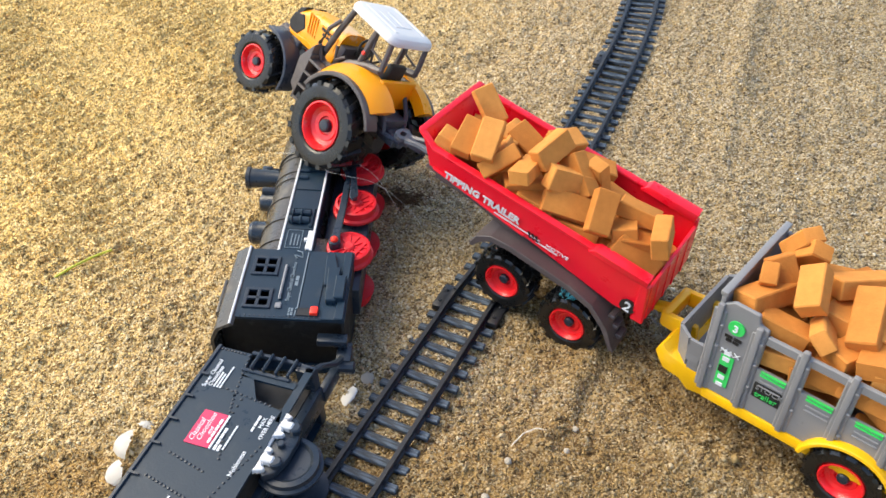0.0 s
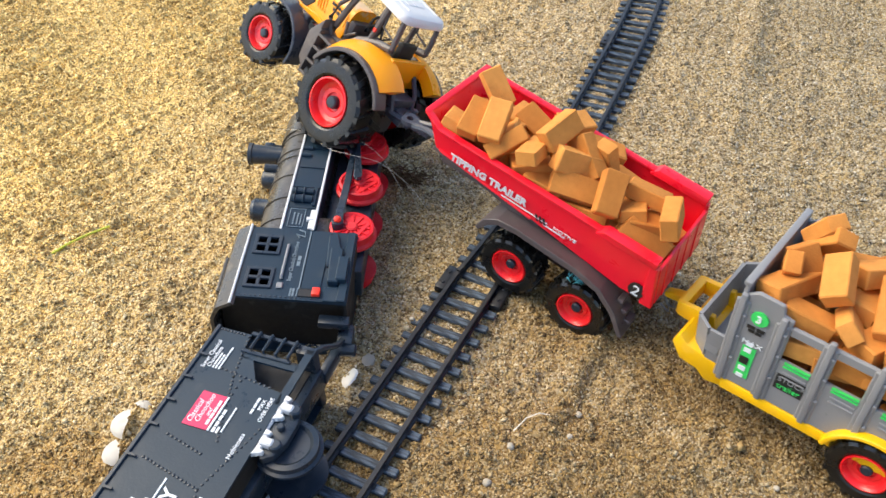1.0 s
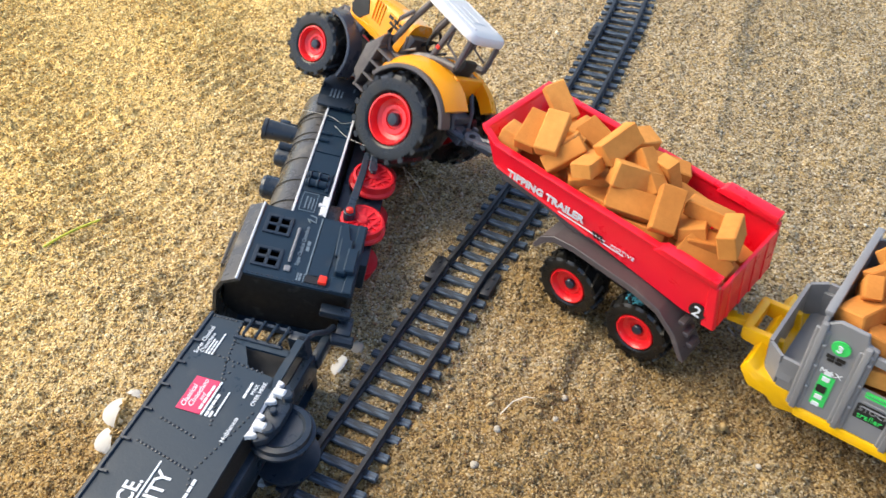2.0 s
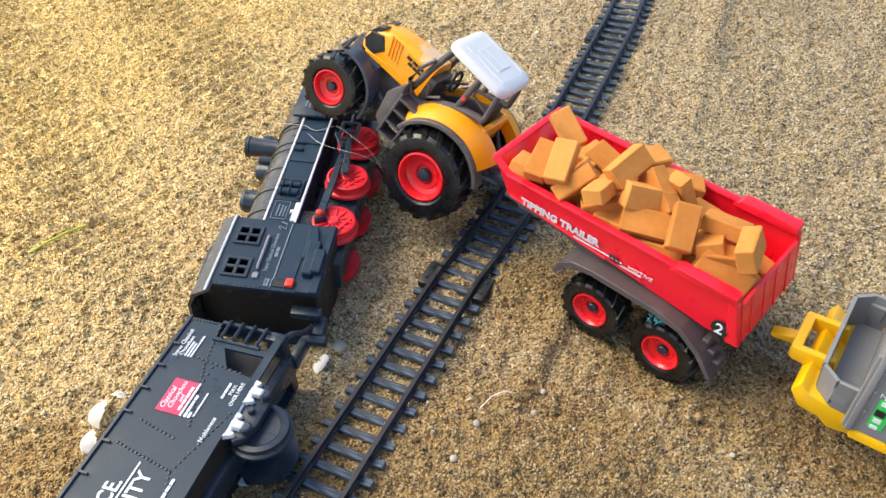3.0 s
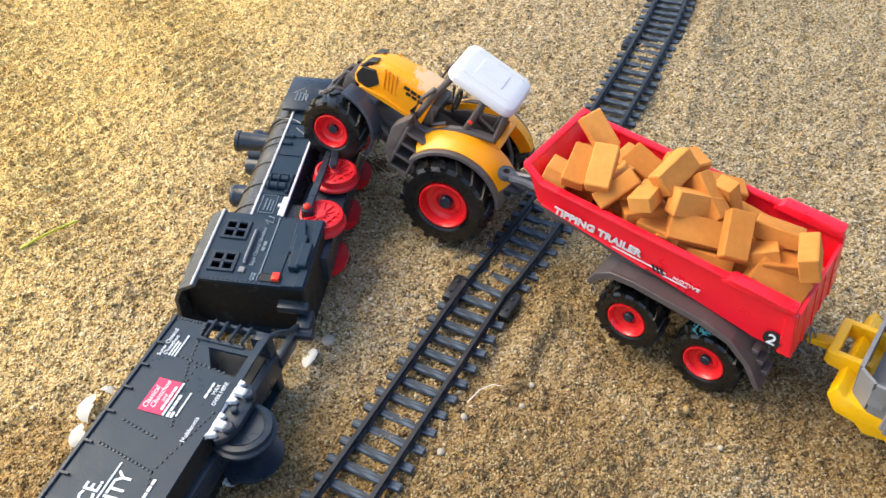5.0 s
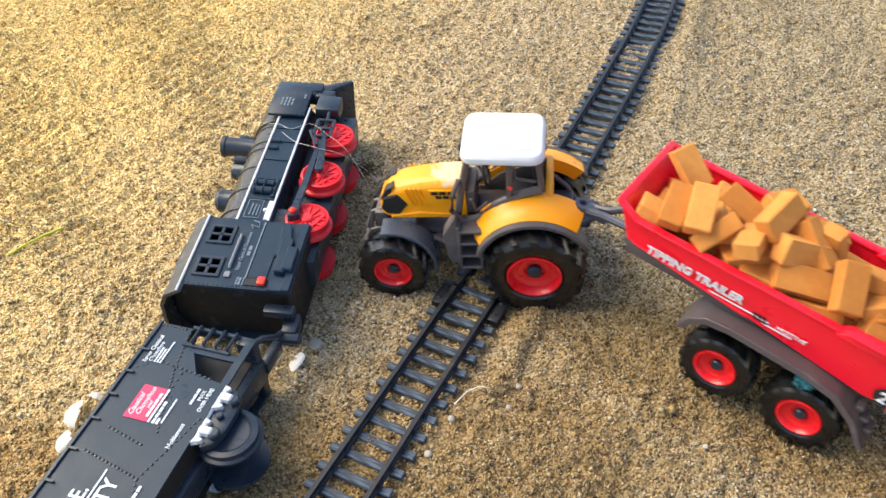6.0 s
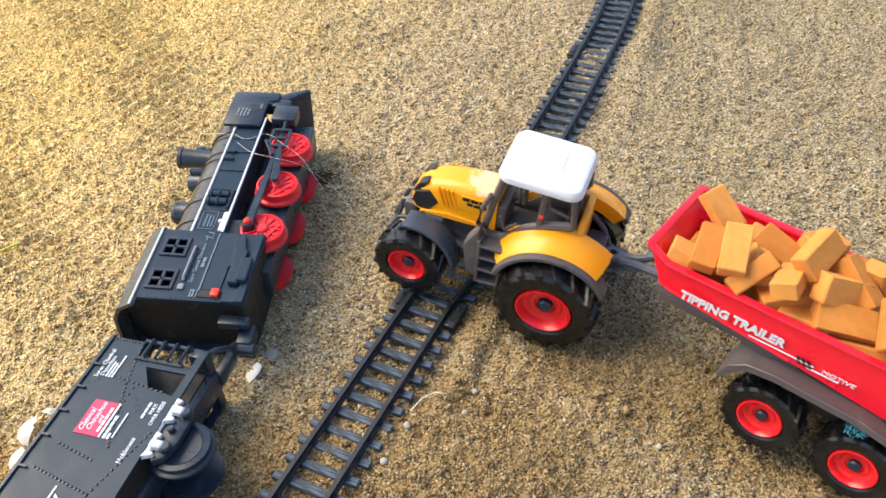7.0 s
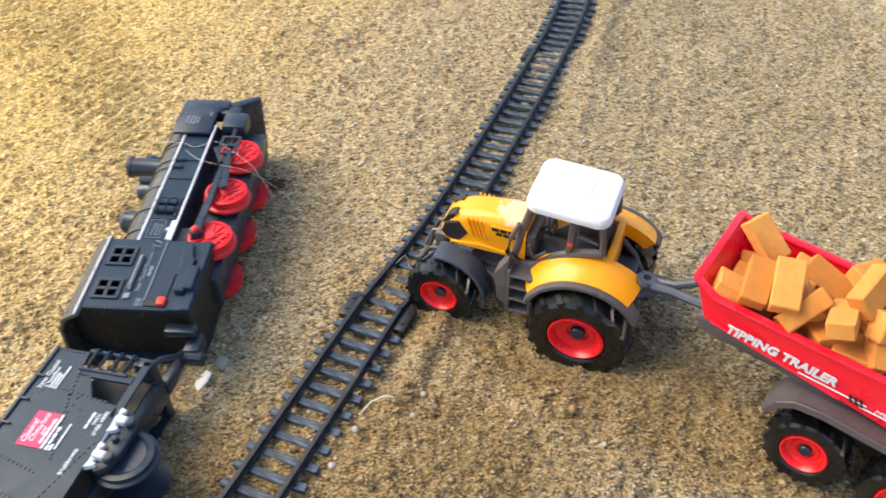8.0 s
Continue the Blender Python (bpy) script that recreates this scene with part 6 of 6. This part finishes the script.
# the heap in the red trailer
lay(red_load, 0.0711, 0.0178, 0.0660, 10, 14, -76, 0.60)
lay(red_load, 0.0451, 0.0055, 0.0685, 37, 11, -70, 0.90)
lay(red_load, 0.0420, -0.0058, 0.0705, 20, 15, 175, 0.80)
lay(red_load, 0.0304, 0.0150, 0.0650, -12, -8, -137, 0.80)
lay(red_load, 0.0196, 0.0188, 0.0635, -3, -4, -178, 0.80)
lay(red_load, -0.0195, 0.0077, 0.0700, -22, 16, -70, 0.95)
lay(red_load, -0.0291, 0.0110, 0.0690, -8, -2, -149, 0.90)
lay(red_load, 0.0092, -0.0171, 0.0690, -4, 9, -151, 0.80)
lay(red_load, 0.0128, 0.0174, 0.0605, 0, 15, -158, 0.90)
lay(red_load, 0.0276, -0.0158, 0.0740, 6, 8, -114, 0.80)
lay(red_load, 0.0498, -0.0056, 0.0690, 5, 2, -92, 0.70)
lay(red_load, -0.0092, -0.0075, 0.0665, -5, 0, 174, 0.80)
lay(red_load, -0.0003, 0.0052, 0.0655, 10, -7, -80, 0.90)
lay(red_load, 0.0601, -0.0018, 0.0655, 9, -2, -87, 0.90)
# the heap in the grey trailer
lay(grey_load, 0.0336, 0.0125, 0.0700, -16, 7, -109, 1.10)
lay(grey_load, 0.0064, -0.0133, 0.0740, -22, 5, -129, 1.10)
lay(grey_load, 0.0069, -0.0013, 0.0670, 3, 11, -91, 1.00)
lay(grey_load, -0.0033, 0.0065, 0.0755, -24, -16, -75, 1.15)
lay(grey_load, -0.0050, 0.0140, 0.0660, -3, -3, -114, 1.00)
lay(grey_load, -0.0125, 0.0150, 0.0695, -18, 4, -83, 1.00)
lay(grey_load, 0.0096, -0.0140, 0.0700, 4, 3, -117, 1.00)
lay(grey_load, 0.0165, -0.0176, 0.0670, 0, 0, -160, 0.90)
lay(grey_load, 0.0325, -0.0150, 0.0635, 0, 12, -123, 0.90)
lay(grey_load, -0.0048, 0.0206, 0.0545, 0, 0, -179, 1.00)
lay(grey_load, -0.0168, 0.0208, 0.0545, -18, 0, -179, 1.00)
lay(grey_load, 0.0162, 0.0203, 0.0525, -1, -7, -177, 1.00)
lay(grey_load, -0.0141, 0.0067, 0.0715, 6, 2, -168, 1.00)
lay(grey_load, -0.0081, -0.0148, 0.0725, 6, 2, -81, 1.00)
lay(grey_load, -0.0257, 0.0194, 0.0665, 0, -3, -172, 1.00)
lay(grey_load, -0.0229, 0.0015, 0.0705, -7, 0, -82, 1.00)
lay(red_load, 0.0688, -0.0115, 0.0732, 20, 34, 165, 0.82, 0.82)
lay(red_load, 0.0628, 0.0175, 0.0745, 1, -25, -78, 0.80, 0.80)
lay(red_load, 0.0527, 0.0169, 0.0785, -9, -30, -71, 0.85, 0.85)
lay(red_load, 0.0439, 0.0174, 0.0715, -61, -34, -124, 0.85, 0.85)
lay(red_load, 0.0302, 0.0175, 0.0765, -24, 8, -87, 0.80, 0.80)
lay(red_load, 0.0260, 0.0060, 0.0845, -131, -17, -100, 0.85, 0.85)
lay(red_load, 0.0129, 0.0097, 0.0765, 66, 17, -135, 0.90, 0.90)
lay(red_load, 0.0075, 0.0160, 0.0685, -147, 4, -155, 0.95, 0.95)
lay(red_load, 0.0102, 0.0027, 0.0765, -102, 28, 155, 0.90, 0.90)
lay(red_load, 0.0037, -0.0048, 0.0760, -35, 67, -139, 0.75, 0.75)
lay(red_load, -0.0088, 0.0167, 0.0775, -9, 36, 112, 0.85, 0.85)
lay(red_load, -0.0034, 0.0178, 0.0605, -153, 7, 9, 0.85, 0.85)
lay(red_load, -0.0213, 0.0024, 0.0765, -164, 3, 7, 0.80, 0.80)
lay(red_load, -0.0303, 0.0165, 0.0650, -144, 25, -168, 1.00, 1.00)
lay(red_load, -0.0367, 0.0141, 0.0815, -116, 6, -75, 0.85, 0.85)
lay(grey_load, 0.0336, -0.0138, 0.0815, -179, 56, -28, 0.75, 0.75)
lay(grey_load, 0.0288, -0.0106, 0.0795, -141, 46, -24, 0.75, 0.75)
lay(grey_load, 0.0315, 0.0019, 0.0725, 20, 51, 156, 0.85, 0.85)
lay(grey_load, 0.0184, 0.0089, 0.0795, -36, -18, -70, 0.85, 0.85)
lay(grey_load, 0.0077, 0.0183, 0.0695, -136, 18, -73, 0.75, 0.75)
lay(grey_load, 0.0219, 0.0201, 0.0650, -172, -13, 14, 0.85, 0.85)
lay(grey_load, 0.0367, 0.0063, 0.0725, 84, 59, -74, 0.75, 0.75)

# bricks below the heaps
for i in range(5):
    for j in (-1, 0, 1):
        lay(red_load, 0.064 - 0.024 * i, 0.0118 * j, 0.0585 - 0.0017 * i, random.uniform(-12, 12), random.uniform(-10, 10), random.uniform(-25, 25), 0.9)
for i in range(5):
    for j in (-1, 0, 1):
        lay(grey_load, 0.030 - 0.026 * i, 0.0185 * j, 0.0500, random.uniform(-12, 12), random.uniform(-10, 10), random.uniform(-25, 25), 0.9)
for i in range(4):
    for j in (-1, 0, 1):
        lay(grey_load, 0.026 - 0.026 * i, 0.0185 * j, 0.0345, random.uniform(-12, 12), random.uniform(-10, 10), random.uniform(-25, 25), 0.95)


# ---- small things on the sand ----
def lump(name, r, flat, seed, label, category, material, x, y, stretch=1.0, turn=0.0, group="", sink=0.3):
    rng = random.Random(seed)
    bm = bmesh.new()
    bmesh.ops.create_icosphere(bm, subdivisions=2, radius=1.0)
    off = Vector((rng.uniform(0, 50), rng.uniform(0, 50), rng.uniform(0, 50)))
    for v in bm.verts:
        d = 1 + 0.30 * noise.noise(v.co * 1.3 + off)
        v.co = Vector((v.co.x * stretch * d, v.co.y * d, v.co.z * flat * d)) * r
    ob = link_mesh(name, mesh_of(name, bm, True, 60), material)
    ob.matrix_world = pose(x, y, float(sand_height(x, y)) + r * flat * (1 - sink), rng.uniform(-15, 15), rng.uniform(-15, 15), turn)
    return tagged(ob, label, category, group)


lump("pebble", 0.00164, 0.8, 1, "cream pebble on the sand", "pebble", STONE, 0.0500, 0.2750, group="pebbles on the sand")
lump("pebble", 0.00187, 0.8, 2, "pale round pebble beside the track", "pebble", STONE, 0.0070, 0.2410, group="pebbles on the sand")
lump("pebble", 0.00172, 0.8, 3, "tan pebble beside the track", "pebble", STONE, 0.0180, 0.2570, group="pebbles on the sand")
lump("pebble", 0.00140, 0.8, 5, "whitish pebble on the sand", "pebble", STONE, 0.0440, 0.2620, group="pebbles on the sand")
lump("pebble", 0.00133, 0.8, 6, "grey pebble on the sand", "pebble", STONE, 0.1230, 0.2320, group="pebbles on the sand")
lump("pebble", 0.00148, 0.8, 7, "tan pebble far out on the sand", "pebble", STONE, 0.2100, 0.4970, group="pebbles on the sand")
lump("pebble", 0.00156, 0.8, 8, "brown pebble far out on the sand", "pebble", STONE, 0.2710, 0.4820, group="pebbles on the sand")
lump("stone_chip", 0.0036, 0.22, 12, "flat white stone chip by the engine", "stone", SHELL, -0.0520, 0.2990, 1.5, 60, "stone chips", 0.1)
lump("stone_chip", 0.0044, 0.28, 13, "flat glassy grey stone chip by the engine", "stone", STONE, -0.0445, 0.3095, 1.0, 30, "stone chips", 0.1)


def shell_piece(x, y, turn, r, label):
    """A broken cockle: a domed, ribbed scrap."""
    bm = bmesh.new()
    n, k = 12, 7
    grid = []
    for i in range(k):
        a_ = radians(8 + 70 * i / (k - 1))
        row = []
        for j in range(n):
            b_ = radians(-75 + 150 * j / (n - 1))
            rr = r * (1 + 0.03 * math.sin(j * 3.1))
            row.append(bm.verts.new((rr * math.sin(a_) * math.cos(b_) * 1.2, rr * math.sin(a_) * math.sin(b_), rr * math.cos(a_) * 0.7)))
        grid.append(row)
    for i in range(k - 1):
        for j in range(n - 1):
            bm.faces.new((grid[i][j], grid[i + 1][j], grid[i + 1][j + 1], grid[i][j + 1]))
    bmesh.ops.solidify(bm, geom=bm.faces[:], thickness=0.0008)
    ob = link_mesh("seashell", mesh_of("seashell", bm), SHELL)
    ob.matrix_world = pose(x, y, float(sand_height(x, y)) - 0.0012, 0, 0, turn)
    return tagged(ob, label, "shell", "broken shells")


shell_piece(-0.1455, 0.2765, 178, 0.0085, "broken white seashell beside the wagon")
shell_piece(-0.1470, 0.2630, 200, 0.0075, "white shell scrap half under the wagon")
shell_piece(-0.1450, 0.2850, 60, 0.0050, "small white shell scrap on the sand")

bm = bmesh.new()
tube(bm, [(-0.2160, 0.3915, 0.0015), (-0.2080, 0.3985, 0.0026), (-0.1990, 0.4050, 0.0030), (-0.1900, 0.4118, 0.0022)], 0.0007, 6)
tagged(link_mesh("grass_straw", mesh_of("grass_straw", bm), GRASS), "yellow-green straw lying on rippled sand", "straw")
bm = bmesh.new()
tube(bm, [(0.0200, 0.2640, 0.0035), (0.0260, 0.2700, 0.0040), (0.0320, 0.2730, 0.0032), (0.0370, 0.2725, 0.0020)], 0.0003, 5)
tagged(link_mesh("rootlet", mesh_of("rootlet", bm), THREAD), "thin brown rootlet on the sand", "root")


def strand(points, label):
    bm_ = bmesh.new()
    pts = [Vector(p) for p in points]
    fine = []
    for i in range(len(pts) - 1):
        p0, p1, p2, p3 = pts[max(i - 1, 0)], pts[i], pts[i + 1], pts[min(i + 2, len(pts) - 1)]
        for k in range(6):
            t = k / 6
            fine.append(0.5 * ((2 * p1) + (p2 - p0) * t + (2 * p0 - 5 * p1 + 4 * p2 - p3) * t * t + (3 * p1 - p0 - 3 * p2 + p3) * t ** 3))
    fine.append(pts[-1])
    tube(bm_, fine, 0.00010, 5)
    return tagged(link_mesh("thread", mesh_of("thread", bm_), THREAD), label, "thread", "threads on the engine")


thread_one = strand([(0.1290, -0.0150, 0.0640), (0.1250, -0.0185, 0.0560), (0.1200, -0.0220, 0.0450), (0.1160, -0.0225, 0.0380), (0.1210, -0.0230, 0.0280), (0.1140, -0.0225, 0.0180),
                     (0.1080, -0.0170, 0.0060), (0.1000, -0.0020, -0.0060)], "pale loose thread draped over the engine")
thread_two = strand([(0.1130, -0.0222, 0.0420), (0.1050, -0.0225, 0.0330), (0.1010, -0.0228, 0.0210), (0.1030, -0.0170, 0.0060), (0.1060, 0.0000, -0.0100), (0.0980, 0.0120, -0.0220)],
                    "pale loose thread trailing from the engine's wheels")
thread_three = strand([(0.0900, -0.0020, 0.0045), (0.0945, 0.0060, 0.0080), (0.0985, 0.0030, 0.0130), (0.1020, 0.0080, 0.0105)], "short curled pale thread on the tractor's front arms")


bm_ = bmesh.new()
for _ in range(170):
    c_ = Vector((-0.0270 + random.gauss(0, 0.0065), 0.4475 + random.gauss(0, 0.0042), 0.0))
    c_.z = float(sand_height(c_.x, c_.y)) + abs(random.gauss(0.0012, 0.0018))
    d_ = Vector((random.gauss(0, 1), random.gauss(0, 0.7), random.gauss(0, 0.35))).normalized() * random.uniform(0.002, 0.0055)
    w_ = Vector((random.gauss(0, 1), random.gauss(0, 1), random.gauss(0, 0.5))) * 0.0009
    tube(bm_, [c_ - d_, c_ - d_ * 0.3 + w_, c_ + d_ * 0.4 - w_, c_ + d_], random.uniform(0.00016, 0.0004), 5)
tagged(link_mesh("dry_weed_tuft", mesh_of("dry_weed_tuft", bm_), WEED), "matted tuft of dry brown weed on the sand", "weed")


# ---- what moves ----
def blend(rows, t):
    """The pose of a keyed thing at t, between its rows."""
    for (t0, *a_), (t1, *b_) in zip(rows, rows[1:]):
        if t0 <= t <= t1:
            k = (t - t0) / (t1 - t0)
            p, q = pose(*a_), pose(*b_)
            return Matrix.Translation(p.translation.lerp(q.translation, k)) @ p.to_quaternion().slerp(q.to_quaternion(), k).to_matrix().to_4x4()
    return pose(*rows[-1][1:])


def motions():
    ways = {tractor: TRACTOR_ROWS, red_trailer: RED_ROWS, grey_trailer: GREY_ROWS, loco: LOCO_ROWS, hopper: TENDER_ROWS}
    for ob, rows in ways.items():
        walk(ob, [(t, pose(*p)) for t, *p in rows])
    # bricks ride with their trailers, threads with what they hang on
    for load, rows in ((red_load, RED_ROWS), (grey_load, GREY_ROWS)):
        for ob, m in load:
            walk(ob, [(t, pose(*p) @ m) for t, *p in rows])
    for ob in (thread_one, thread_two):
        walk(ob, [(t, pose(*p)) for t, *p in LOCO_ROWS])
    walk(thread_three, [(t, pose(*p)) for t, *p in TRACTOR_ROWS])
    # the wheels turn by the way that their toy has rolled
    for ob, w, centre, r, side in ROLLING:
        rows = ways[ob]
        turn, last, keys = 0.0, None, []
        for i in range(33):
            t = i * 0.25
            m = blend(rows, t)
            if last is not None:
                step = m.translation - last.translation
                turn += math.degrees(step.dot(last.to_3x3() @ Vector((1, 0, 0))) / r)
            last = m
            keys.append((t, pose(*centre) @ pose(0, 0, 0, 0, turn, 0) @ pose(0, 0, 0, 0, 0, 0 if side > 0 else 180)))
        walk(w, keys)
    # the track slides as the tractor pushes it
    walk(track_low, [(t, pose(x, y, 0.0002, 0, 0, h)) for t, x, y, h, u in TRACK_ROWS])
    for ob in (track_up, track_far):
        walk(ob, [(t, pose(x, y, 0.0002, 0, 0, u)) for t, x, y, h, u in TRACK_ROWS])


motions()
